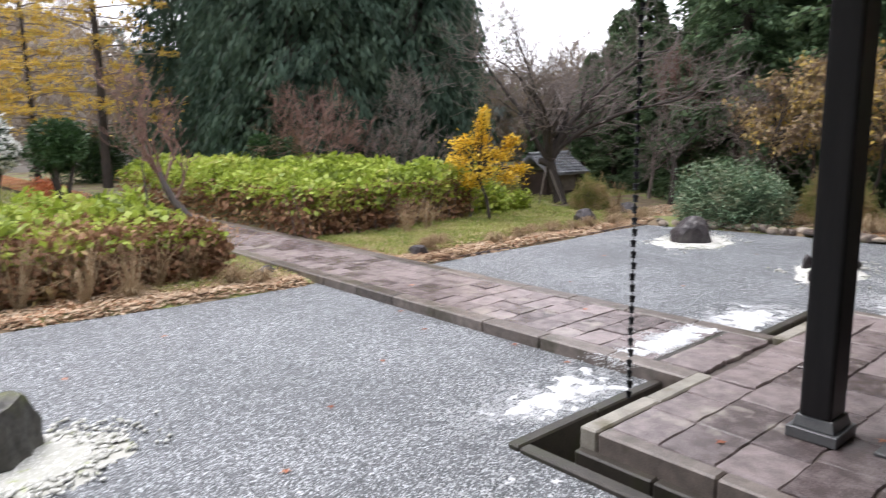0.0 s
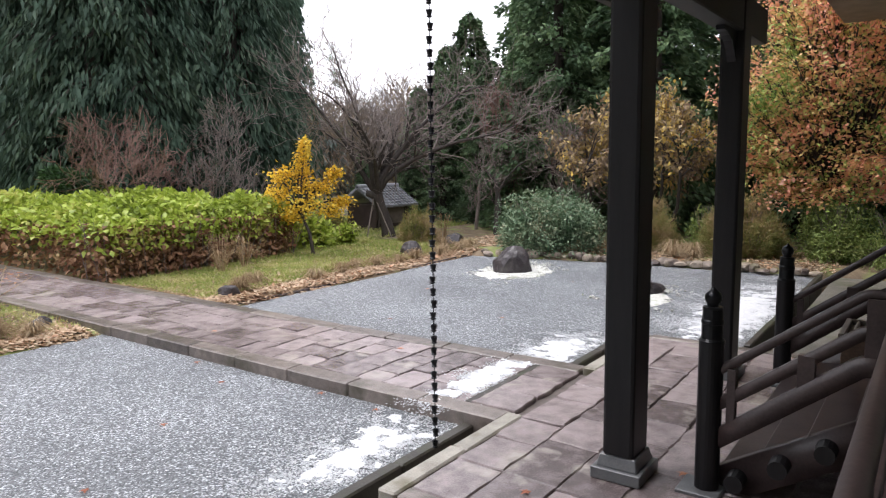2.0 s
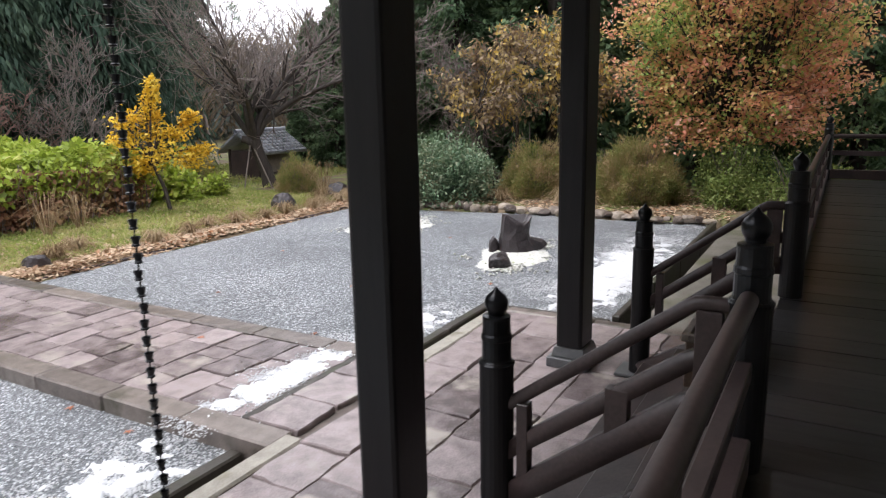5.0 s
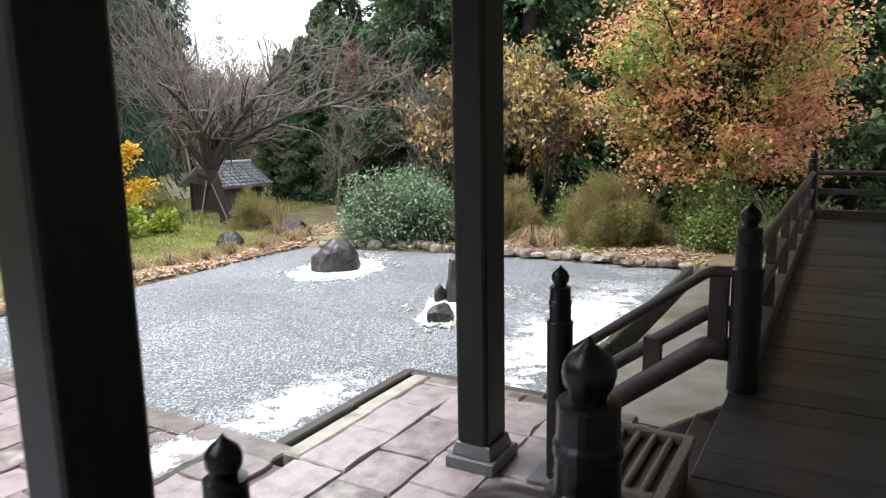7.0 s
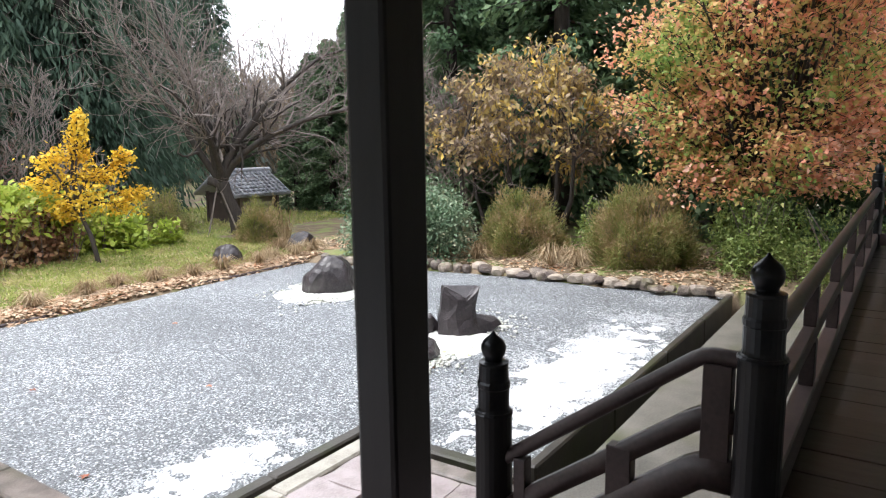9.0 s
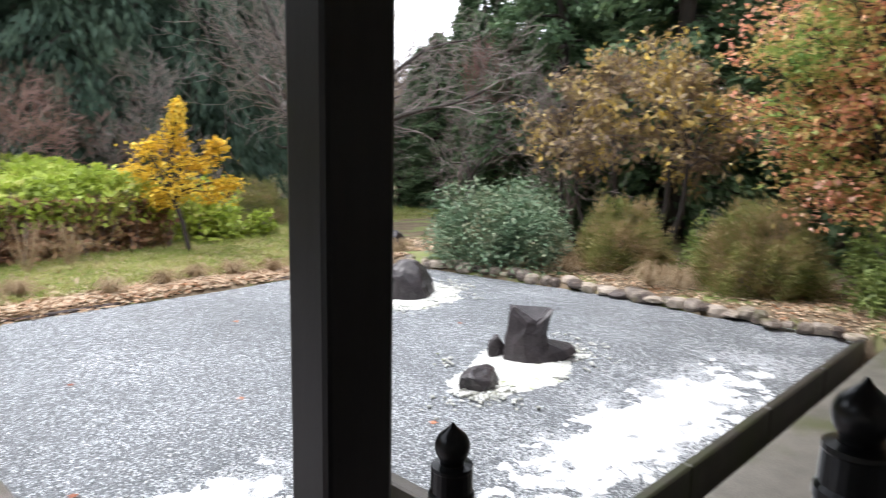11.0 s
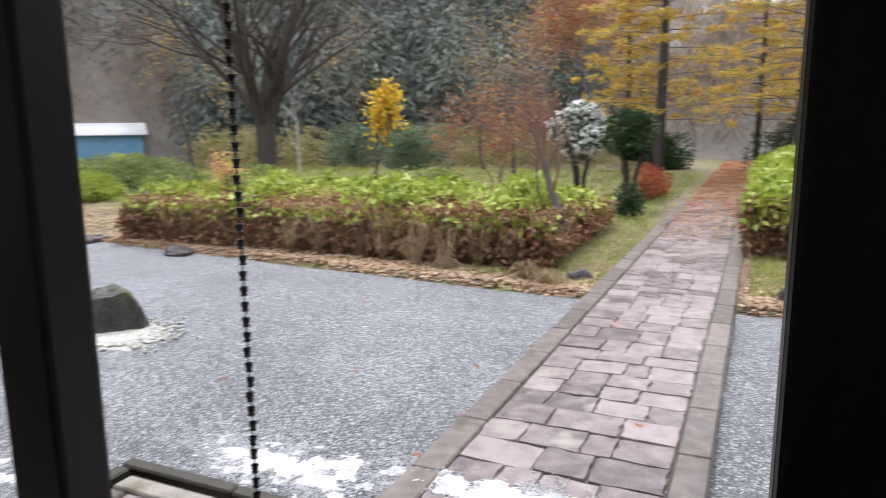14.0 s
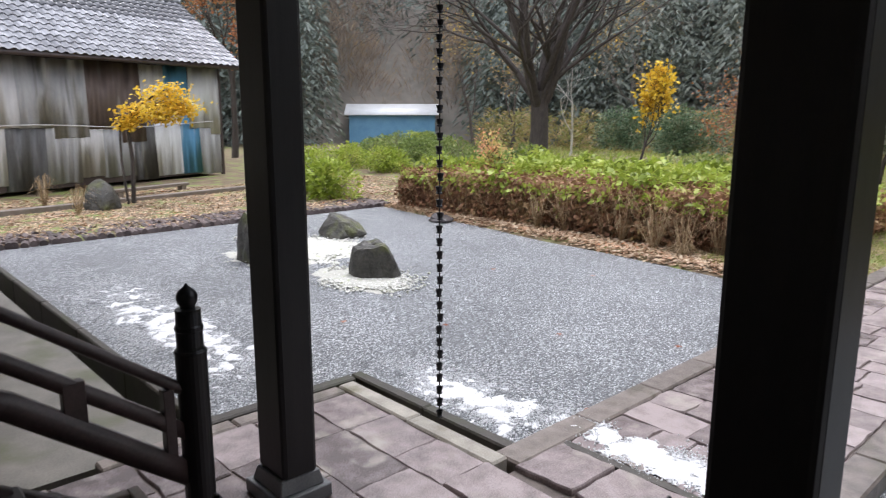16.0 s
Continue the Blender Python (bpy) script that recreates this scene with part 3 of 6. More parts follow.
for x, f in ((-1.27, 1), (1.26, -1)):
    b = part("post_brace", brace_mesh(f), BLACK_WOOD)
    b.location = (x, 0.56, 3.16)
    tagged(b, "curved black wooden brace between post and beam", "brace", "porch braces")

# ---- newels, stair rails, stairs ----
def newel(name, x, y, z0, height, radius, label):
    root = thing(name, (x, y, z0), label, "newel post", "giboshi newel posts")
    r, h = radius, height
    part("shaft", lathe(bmesh.new(), [(r, 0), (r, h - 0.36), (r * 0.98, h - 0.352), (r * 0.97, h - 0.35)], 24), BLACK_WOOD, root, smooth=False)
    collar = part("collar", lathe(bmesh.new(), [(r * 1.04, h - 0.37), (r * 1.06, h - 0.36), (r * 0.88, h - 0.345), (r * 0.85, h - 0.335), (r * 0.85, h - 0.25), (r * 0.9, h - 0.245), (r * 0.9, h - 0.225), (r * 0.82, h - 0.215),
                                       (r * 0.8, h - 0.15), (r * 0.82, h - 0.145), (r * 0.8, h - 0.135), (r * 0.5, h - 0.13)], 24), FINIAL, root, "dark bronze stepped collar")
    part("finial", lathe(bmesh.new(), [(r * 0.5, h - 0.135), (r * 0.46, h - 0.125), (r * 0.5, h - 0.115), (r * 0.62, h - 0.1), (r * 0.68, h - 0.08), (r * 0.67, h - 0.062), (r * 0.55, h - 0.042), (r * 0.32, h - 0.026), (r * 0.15, h - 0.014), (0.003, h)], 24),
         FINIAL, collar, "glossy onion-shaped finial", smooth=True)
    return root


for sx in (-1, 1):
    newel("newel_post", sx * 1.35, 0.0, PZ, 1.415, 0.08, "round black newel post with onion finial at the stair foot")
    newel("newel_post", sx * 1.34, -1.06, FZ, 1.04, 0.08, "thick round black newel post with onion finial at the stair head")
newel("newel_post", 9.05, -1.06, FZ, 1.05, 0.08, "round black newel post with onion finial at the veranda corner")
foot = boxes((-0.14, -0.14, 0, 0.14, 0.14, 0.03), bevel=0.006)
pad = part("newel_pad", foot, PLINTH_STONE)
pad.location = (-1.36, 0.03, PZ)
tagged(pad, "grey stone pad under the stair newel", "pad", "newel pads")
copy_thing(pad, pose(1.36, 0.03, PZ))


def swept(profile_w, profile_h, pts, round_sides=0):
    """A bar swept along points that lie in one upright plane."""
    if round_sides:
        V, F = tubes([(pts, [profile_w] * len(pts))], round_sides)
        return V, F
    V, F = [], []
    pts = [np.array(p, float) for p in pts]
    for k, p in enumerate(pts):
        d = pts[min(k + 1, len(pts) - 1)] - pts[max(k - 1, 0)]
        d /= np.linalg.norm(d)
        side = np.cross(d, [0, 0, 1]); side /= np.linalg.norm(side)
        upw = np.cross(side, d)
        for a, b in ((-1, -1), (1, -1), (1, 1), (-1, 1)):
            V.append(p + side * a * profile_w / 2 + upw * b * profile_h / 2)
    for k in range(len(pts) - 1):
        for c in range(4):
            F.append((k * 4 + c, k * 4 + (c + 1) % 4, k * 4 + 4 + (c + 1) % 4, k * 4 + 4 + c))
    F += [(3, 2, 1, 0), tuple(len(V) - 4 + c for c in range(4))]
    return np.array(V), np.array(F)


def stair_rail(x):
    root = thing("stair_railing", (x, -0.02, PZ), "dark stair railing with a bent round handrail", "railing", "stair railings")
    def line(z_top, z_low):
        pts = [(0, -0.99, z_top), (0, -0.88, z_top), (0, -0.85, z_top - 0.004), (0, -0.82, z_top - 0.02)]
        pts += [(0, -0.82 + 0.79 * k / 4, z_top - 0.02 + (z_low - z_top + 0.02) * k / 4) for k in range(1, 5)]
        return pts
    faces("handrail", *swept(0.031, 0, line(1.455, 0.85), 14), BROWN_WOOD, root, smooth=True)
    faces("middle_rail", *swept(0.06, 0.075, line(1.225, 0.62)), BROWN_WOOD, root)
    faces("bottom_rail", *swept(0.065, 0.12, line(1.02, 0.38)), BROWN_WOOD, root)
    for y, half, z0, z1 in ((-0.12, 0.028, 0.44, 0.88), (-0.55, 0.05, 0.82, 1.04), (-0.9, 0.05, 0.98, 1.43)):
        part("strut", boxes((-0.032, y - half, z0, 0.032, y + half, z1), bevel=0.004), BROWN_WOOD, root)


for sx in (-1, 1):
    stair_rail(sx * 1.35)

stairs = thing("stairs", (0, -1.0, PZ), "dark wooden open stairs with thick treads", "stairs")
for k in range(4):
    y, z = -0.06 - 0.26 * k + 1.0, 0.14 + 0.165 * k
    part("tread", boxes((-1.27, y - 0.32, z - 0.055, 1.27, y, z + 0.02), bevel=0.008), BROWN_WOOD, stairs)
for sx in (-1, 1):
    V, F = swept(0.08, 0.24, [(sx * 1.24, -0.08, 0.64), (sx * 1.24, 0.93, 0.03)])
    faces("stringer", V, F, BROWN_WOOD, stairs)
    for k in range(4):
        bm = bmesh.new()
        bmesh.ops.create_cone(bm, cap_ends=True, segments=14, radius1=0.066, radius2=0.06, depth=0.16, matrix=pose(sx * 1.33, 0.82 - 0.26 * k, 0.11 + 0.165 * k, 0, sx * 90, 0))
        part("tread_end", bm, BLACK_WOOD, stairs)


def veranda_rail(x0, x1, gap):
    root = thing("veranda_railing", ((x0 + x1) / 2, -1.06, FZ), "dark veranda railing with a round top rail", "railing", "veranda railings")
    h = (x1 - x0) / 2
    V, F = swept(0.036, 0, [(-h, 0, 0.71), (h, 0, 0.71)], 14)
    faces("top_rail", V, F, BROWN_WOOD, root, smooth=True)
    part("middle_rail", boxes((-h, -0.03, 0.4, h, 0.03, 0.475), bevel=0.006), BROWN_WOOD, root)
    part("bottom_rail", boxes((-h, -0.045, 0.02, h, 0.045, 0.17), bevel=0.008), BROWN_WOOD, root)
    n = round(2 * h / gap)
    for k in range(1, n):
        x = -h + 2 * h * k / n
        part("strut", boxes((x - 0.05, -0.035, 0.17, x + 0.05, 0.035, 0.4), (x - 0.04, -0.03, 0.475, x + 0.04, 0.03, 0.685), bevel=0.004), BROWN_WOOD, root)
    return root


veranda_rail(1.44, 8.96, 1.25)
veranda_rail(-10.9, -1.44, 1.35)
end = veranda_rail(-1.05, 1.05, 1.05)
end.matrix_basis = pose(9.05, -2.12, FZ, 0, 0, 90)

offering = thing("offering_box", (-0.05, -0.82, PZ + 0.66), "small weathered wooden offering box with a slatted top", "box")
part("body", boxes((-0.27, -0.17, 0.0, 0.27, 0.17, 0.27), bevel=0.006), mat("worn_box_wood", (0.05, 0.03, 0.02), (0.14, 0.09, 0.06), 6, 0.5, 0.3, 50), offering)
for r in ((-0.29, -0.19, 0.27, 0.29, -0.15, 0.31), (-0.29, 0.15, 0.27, 0.29, 0.19, 0.31), (-0.29, -0.15, 0.27, -0.25, 0.15, 0.31), (0.25, -0.15, 0.27, 0.29, 0.15, 0.31)):
    part("rim", boxes(r, bevel=0.004), rim, offering)
for k in range(4):
    y = -0.1 + 0.067 * k
    V, F = swept(0.015, 0, [(-0.25, y, 0.29), (0.25, y, 0.29)], 8)
    faces("slat", V, F, rim, offering)

# ---- rain chain ----
chain = thing("rain_chain", (-1.68, 2.05, 0.1), "black metal rain chain of small cups hanging from the eaves", "rain chain")
cup = lathe(bmesh.new(), [(0.013, 0), (0.022, 0.004), (0.024, 0.012), (0.018, 0.018), (0.027, 0.054), (0.029, 0.057), (0.024, 0.055), (0.014, 0.025)], 10)
first = part("cup", cup, FINIAL, chain)
for k in range(1, 42):
    c = new("cup", first.data)
    c.parent, c.location, c.rotation_euler = chain, (0.004 * math.sin(k * 1.7), 0.004 * math.cos(k * 2.3), 0.097 * k), (0, 0, k * 0.7)
for k in range(42):
    V, F = tubes([([(0, 0, 0.097 * k + 0.03), (0, 0, 0.097 * k + 0.1)], [0.005, 0.005])], 5)
    faces("link", V, F, FINIAL, chain)


# ---- rocks ----
def rock(name, loc, size, seed, material, label, flat=0.0, cut=(0.62, 0.88)):
    bm = bmesh.new()
    bmesh.ops.create_icosphere(bm, subdivisions=4, radius=1)
    rng = np.random.RandomState(seed)
    planes = [(Vector(rng.normal(size=3)).normalized(), rng.uniform(*cut)) for _ in range(11)]
    if flat:
        planes.append((Vector((0.1, 0.05, 1)).normalized(), flat))
    for v in bm.verts:
        p = v.co.copy()
        for nrm, d in planes:
            over = p.dot(nrm) - d
            if over > 0:
                p -= nrm * over * 0.92
        p += v.co.normalized() * 0.07 * noise.fractal(v.co * 2.2 + Vector((seed, 0, 0)), 0.8, 2.1, 5)
        v.co = Vector((p.x * size[0], p.y * size[1], max(p.z, -0.25) * size[2]))
    ob = part(name, bm, material)
    ob.location = loc
    return tagged(ob, label, "rock")


def boot_rock(loc, turn):
    """A standing dark rock, flat-topped and flared at its foot, with a toe to one side."""
    bm = bmesh.new()
    rings = [(0.0, 0.31, 0.24, 0.0), (0.05, 0.31, 0.24, 0.0), (0.13, 0.275, 0.22, -0.02), (0.24, 0.235, 0.19, -0.04), (0.36, 0.215, 0.17, -0.04), (0.47, 0.22, 0.16, -0.02), (0.55, 0.22, 0.15, 0.0), (0.58, 0.19, 0.12, 0.0)]
    loops = []
    for z, rx, ry, ox in rings:
        ring = []
        for k in range(14):
            a = k * math.tau / 14
            q = 1.0 / max(abs(math.cos(a)) ** 3 + abs(math.sin(a)) ** 3, 0.2) ** (1 / 3)
            x, y = math.cos(a) * rx * q + ox, math.sin(a) * ry * q
            toe = max(0, math.cos(a - 0.15)) ** 4 * 0.3 * max(0, 1 - abs(z - 0.09) / 0.13)
            x += toe * 1.15
            zz = z + (z > 0.4) * (1.1 * max(0, abs(x - 0.02) - 0.07) - 0.04) + toe * 0.22
            d = 0.06 * noise.fractal(Vector((x * 4, y * 4, z * 2.5 + 3)), 0.8, 2.1, 4) + 0.03 * math.sin(k * 2.6)
            ring.append(bm.verts.new((x * (1 + d * 2), y * (1 + d * 2), zz + d * 0.5)))
        loops.append(ring)
    for p, q in zip(loops, loops[1:]):
        for k in range(14):
            bm.faces.new((p[k], p[(k + 1) % 14], q[(k + 1) % 14], q[k]))
    bm.faces.new(loops[0][::-1]), bm.faces.new(loops[-1])
    ob = part("rock", bm, ROCK)
    ob.matrix_basis = pose(*loc, 0, 0, turn) @ Matrix.Diagonal((1, 1, 0.88, 1))
    return tagged(ob, "boot-shaped dark standing rock on pale pebbles", "rock")


SKIRT = "ring of pale mossy pebbles round garden rocks"
patch("pebble_ring", 6.95, 6.2, 0.95, 0.75, 0.035, PEBBLE, SKIRT, "pebbles", 3, 0.3)
patch("pebble_ring", 5.6, 3.02, 0.98, 0.55, 0.035, PEBBLE, SKIRT, "pebbles", 5, 0.35, turn=0.12)
patch("pebble_ring", -6.1, 4.55, 0.85, 0.6, 0.035, PEBBLE, SKIRT, "pebbles", 7, 0.3)
patch("pebble_ring", -8.6, 5.0, 1.2, 1.2, 0.035, PEBBLE, SKIRT, "pebbles", 8, 0.35)
rock("rock", (6.95, 6.25, 0.06), (0.5, 0.44, 0.56), 12, ROCK, "rounded dark purple-grey rock on pale pebbles", flat=0.86, cut=(0.8, 0.93))
boot_rock((5.9, 3.1, 0.0), -44)
rock("rock", (5.72, 3.42, 0.05), (0.14, 0.11, 0.2), 15, ROCK, "small dark stone leaning on the standing rock")
rock("rock", (4.85, 2.9, 0.05), (0.27, 0.17, 0.17), 14, ROCK, "low dark rock on pale pebbles")
rock("rock", (-6.15, 4.8, 0.05), (0.46, 0.36, 0.62), 21, ROCK_MOSS, "angular mossy grey rock on pale pebbles")
rock("rock", (-8.25, 4.1, 0.05), (0.5, 0.45, 0.95), 25, ROCK_MOSS, "tall upright mossy grey rock on pale pebbles", flat=0.7, cut=(0.7, 0.9))
rock("rock", (-9.3, 6.35, 0.05), (0.68, 0.42, 0.4), 27, ROCK_MOSS, "low rounded grey rock on pale pebbles")
rock("rock", (1.62, 9.0, 0.06), (0.22, 0.2, 0.22), 31, ROCK, "small dark rock beside the path")
rock("rock", (7.5, 9.5, 0.06), (0.34, 0.28, 0.36), 33, ROCK, "dark rock among dry leaves")
rock("rock", (9.7, 9.7, 0.06), (0.4, 0.3, 0.34), 35, ROCK, "dark rock among dry grass")
rock("rock", (-1.38, 9.5, 0.06), (0.24, 0.2, 0.16), 37, ROCK, "small flat dark rock beside the path")
rock("rock", (-9.3, 9.0, 0.05), (0.4, 0.25, 0.13), 39, ROCK, "low flat rock at the gravel edge")
rock("rock", (-15.9, 3.9, 0.05), (0.55, 0.45, 0.75), 41, ROCK_MOSS, "pointed brown boulder before the shed")

# ---- snow slid off the eaves ----
SLUSH = "melting white snow slid from the eaves"
for k, (x, y, rx, ry, z, core, rag, thick) in enumerate([(-1.85, 2.68, 0.72, 0.3, 0, -0.2, 1.15, 1.3), (-0.05, 2.65, 0.66, 0.16, WZ + 0.004, 0.0, 1.2, 1.1), (1.75, 2.66, 0.72, 0.3, 0, -0.15, 1.1, 1.3), (5.3, 1.28, 1.75, 0.45, 0, 0.0, 0.9, 1.6), (-5.6, 1.55, 1.9, 0.36, 0, -0.4, 1.4, 1.0)]):
    patch("snow_patch", x, y, rx, ry, 0.012, SNOW, SLUSH, "snow", 51 + k, rag * 1.15, freq=5.0, core=core, base=z, step=0.022)
    grains("snow_grains", x, y, rx * 1.2, ry * 1.3, int(15000 * min(rx, 1.7) * thick), 0.0085, 61 + k, SNOW, "loose melting snow grains round the snow", "snow", base=z, streak=1.6)
for k, (x, y, rx, ry, tn) in enumerate([(6.95, 6.2, 0.85, 0.62, 0), (5.6, 3.05, 0.9, 0.5, 0.15), (-6.1, 4.55, 0.75, 0.5, 0), (-8.6, 5.0, 1.1, 1.0, 0)]):
    grains("pebbles", x, y, rx, ry, 4200, 0.024, 81 + k, PEBBLE, "pale pebbles heaped round the garden rocks", "pebbles", turn=tn, base=0.015, spread=0.55, streak=0.8)


# ---- plants ----
def tree(name, loc, seed, label, bark, leafs=None, height=3.0, trunk=0.08, lean=(0, 0), depth=4, split=3, spread=0.8, up=0.25, bend=0.3, stem=0.3, leaf=(0.07, 0.05), per_tip=3, jitter=0.12, shrink=0.68, hang=0.0, twigs=None, sides=6, group="", fine=0.005, width=0.0):
    rng = np.random.RandomState(seed)
    chains, tips = [], []
    branch(rng, (0, 0, -0.1), (lean[0], lean[1], 1), height * stem, trunk, depth, chains, tips, bend, up, split, shrink, spread)
    tallest = max(float(np.max(np.array(c[0])[:, 2])) for c in chains)
    k = height / tallest
    k = np.array([k, k, k])
    if width:
        widest = float(np.percentile(np.hypot(*np.array(tips)[:, :2].T), 88))
        k[:2] = width / widest
    chains = [([np.array(p) * k for p in pts], np.maximum(r, fine)) for pts, r in chains]
    tips = [np.array(p) * k for p in tips]
    root = thing(name, loc, label, "tree", group)
    thick = [c for c in chains[1:] if c[1][0] > 0.018]
    thin = [c for c in chains[1:] if c[1][0] <= 0.018]
    faces("trunk", *tubes(chains[:1], sides + 2), bark, root, smooth=True)
    if thick:
        tagged(faces("limb_work", *tubes(thick, sides), bark, root, smooth=True), kind="stuff")
    if thin:
        tagged(faces("twig_work", *tubes(thin, 3), twigs or bark, root), kind="stuff")
    if leafs:
        T = np.array(tips)
        P = np.repeat(T, per_tip, 0) + rng.normal(size=(len(T) * per_tip, 3)) * jitter
        faces("crown", *leaves(rng, P, leaf[0], leaf[1], 0.3, hang), leafs, root)
    return root


def crooked_stem():
    """A low tree whose stem swings twice before it forks into upright reddish twigs."""
    rng = np.random.RandomState(72)
    root = thing("crooked_tree", (-2.1, 10.85, 0.03), "crooked bare tree with reddish twigs and few leaves", "tree")
    def at(r, z):
        return np.array([0.75 * r, -0.66 * r, z])
    stem = [at(0, -0.1), at(0.1, 0.2), at(0.2, 0.5), at(0.17, 0.75), at(0.02, 0.98), at(-0.2, 1.25), at(-0.35, 1.55), at(-0.42, 1.75)]
    second = [at(-0.05, -0.05), at(-0.4, 0.3), at(-0.62, 0.55), at(-0.6, 0.95), at(-0.68, 1.4), at(-0.7, 1.9)]
    chains, tips = [], []
    for k in range(7):
        p = stem[-1 - k % 3]
        w = at(rng.uniform(-0.6, 0.75), 1.0) + rng.normal(size=3) * 0.25
        branch(rng, p, w, rng.uniform(0.6, 1.0), 0.03, 3, chains, tips, 0.3, 0.5, 3, 0.66, 0.6)
    branch(rng, second[-1], (0, 0, 1), 0.5, 0.012, 2, chains, tips, 0.3, 0.4, 3, 0.66, 0.6)
    faces("trunk", *tubes([(stem, np.linspace(0.1, 0.05, len(stem)))], 10), BARK_GREY, root, smooth=True)
    faces("side_stem", *tubes([(second, np.linspace(0.04, 0.014, len(second)))], 7), BARK_GREY, root, smooth=True)
    tagged(faces("twig_work", *tubes([(p, np.maximum(r, 0.006)) for p, r in chains], 4), TWIG_RED, root), kind="stuff")
    T = np.array(tips)[::5]
    tagged(faces("leaf_remnant", *leaves(rng, T, 0.05, 0.03, 0.3), LARCH, root), kind="stuff")


def larch(loc, seed, height, reach, trunk, material, label):
    """A tall straight tree with level tiers of thin limbs and soft needles."""
    rng = np.random.RandomState(seed)
    root = thing("larch_tree", loc, label, "tree", "larches by the path")
    faces("trunk", *tubes([([(0, 0, -0.2), (0.08, 0, height * 0.4), (0, 0.05, height)], [trunk, trunk * 0.7, 0.03])], 9), BARK, root, smooth=True)
    chains, P = [], []
    for k in range(70):
        f = k / 70
        z = height * (0.2 + 0.78 * f)
        a = k * 2.4 + rng.uniform(-0.4, 0.4)
        L = reach * (1 - f) ** 0.6 * rng.uniform(0.6, 1.1) + 0.3
        d = np.array([math.cos(a), math.sin(a), rng.uniform(-0.05, 0.3)])
        q = [np.array([0, 0, z]) + d * L * t + np.array([0, 0, -0.12 * L * t * t]) for t in np.linspace(0, 1, 6)]
        chains.append((q, np.linspace(0.035, 0.008, 6)))
        for t in rng.uniform(0.2, 1, 8):
            o = np.array([0, 0, z]) + d * L * t + np.array([0, 0, -0.12 * L * t * t])
            side = np.array([-d[1], d[0], rng.uniform(-0.2, 0.1)]) * rng.choice([-1, 1]) + d * 0.6
            m = side * L * 0.3 * (1.1 - t)
            chains.append(([o, o + m * 0.5, o + m + np.array([0, 0, -0.06])], [0.012, 0.009, 0.006]))
            P += [o + m * u for u in rng.uniform(0.1, 1, 16)]
    tagged(faces("limb_work", *tubes(chains, 4), TWIG, root), kind="stuff")
    P = np.array(P) + rng.normal(size=(len(P), 3)) * 0.05
    faces("crown", *leaves(rng, P, 0.2, 0.07, 0.4, 0.2), material, root)


def spreading_tree(loc, seed, label, bole, radius, reach):
    """A stout bole that divides into many rising limbs."""
    rng = np.random.RandomState(seed)
    root = thing("big_bare_tree", loc, label, "tree")
    chains, tips = [], []
    for k in range(11):
        a = k * 2.4
        e = rng.uniform(0.75, 1.25)
        w = np.array([math.cos(a) * math.cos(e), math.sin(a) * math.cos(e), math.sin(e)])
        branch(rng, (math.cos(a) * 0.1, math.sin(a) * 0.1, bole * rng.uniform(0.75, 1.0)), w, reach * rng.uniform(0.3, 0.42), radius * 0.42, 5, chains, tips, 0.14, 0.1, 3, 0.72, 0.6)
    faces("trunk", *tubes([([(0, 0, -0.2), (0, 0, 0.25), (0.03, 0.02, bole * 0.5), (0, 0, bole)], [radius * 1.35, radius * 1.05, radius * 0.9, radius * 0.85])], 12), BARK, root, smooth=True)
    thick = [c for c in chains if c[1][0] > 0.03]
    tagged(faces("limb_work", *tubes(thick, 6), BARK, root, smooth=True), kind="stuff")
    tagged(faces("twig_work", *tubes([(p, np.maximum(r, 0.009)) for p, r in chains if r[0] <= 0.03], 3), BARK_GREY, root), kind="stuff")


def bush(name, loc, radii, seed, label, material, count, leaf, stems=14, up=0.4, lumps=9, category="bush", wild=0.6):
    rng = np.random.RandomState(seed)
    root = thing(name, loc, label, category)
    P, D = [], []
    for k in range(lumps):
        d = rng.normal(size=3); d[2] = abs(d[2]) * 0.9; d /= np.linalg.norm(d)
        c = d * np.array(radii) * rng.uniform(0.35, 0.68)
        c[2] = c[2] + radii[2] * 0.12
        r = np.array(radii) * rng.uniform(0.35, 0.55)
        p, q = blob_points(rng, count // lumps, c, r, 0.5)
        P.append(p), D.append(q)
    P, D = np.concatenate(P), np.concatenate(D)
    keep = P[:, 2] > 0.02
    P, D = P[keep], D[keep]
    faces("foliage", *leaves(rng, P, leaf[0], leaf[1], up, 0.0, D + rng.normal(size=P.shape) * wild), material, root)
    chains = []
    for k in range(stems):
        d = rng.normal(size=3) * 0.6; d[2] = 1
        e = d * np.array([radii[0] * 0.6, radii[1] * 0.6, radii[2] * 0.95])
        s = rng.normal(size=3) * 0.12 * radii[0]; s[2] = -0.05
        chains.append(([s, s * 0.5 + e * 0.5 + rng.normal(size=3) * 0.06, e], [0.018, 0.011, 0.004]))
    faces("stem_work", *tubes(chains, 4), TWIG, root)
    return root


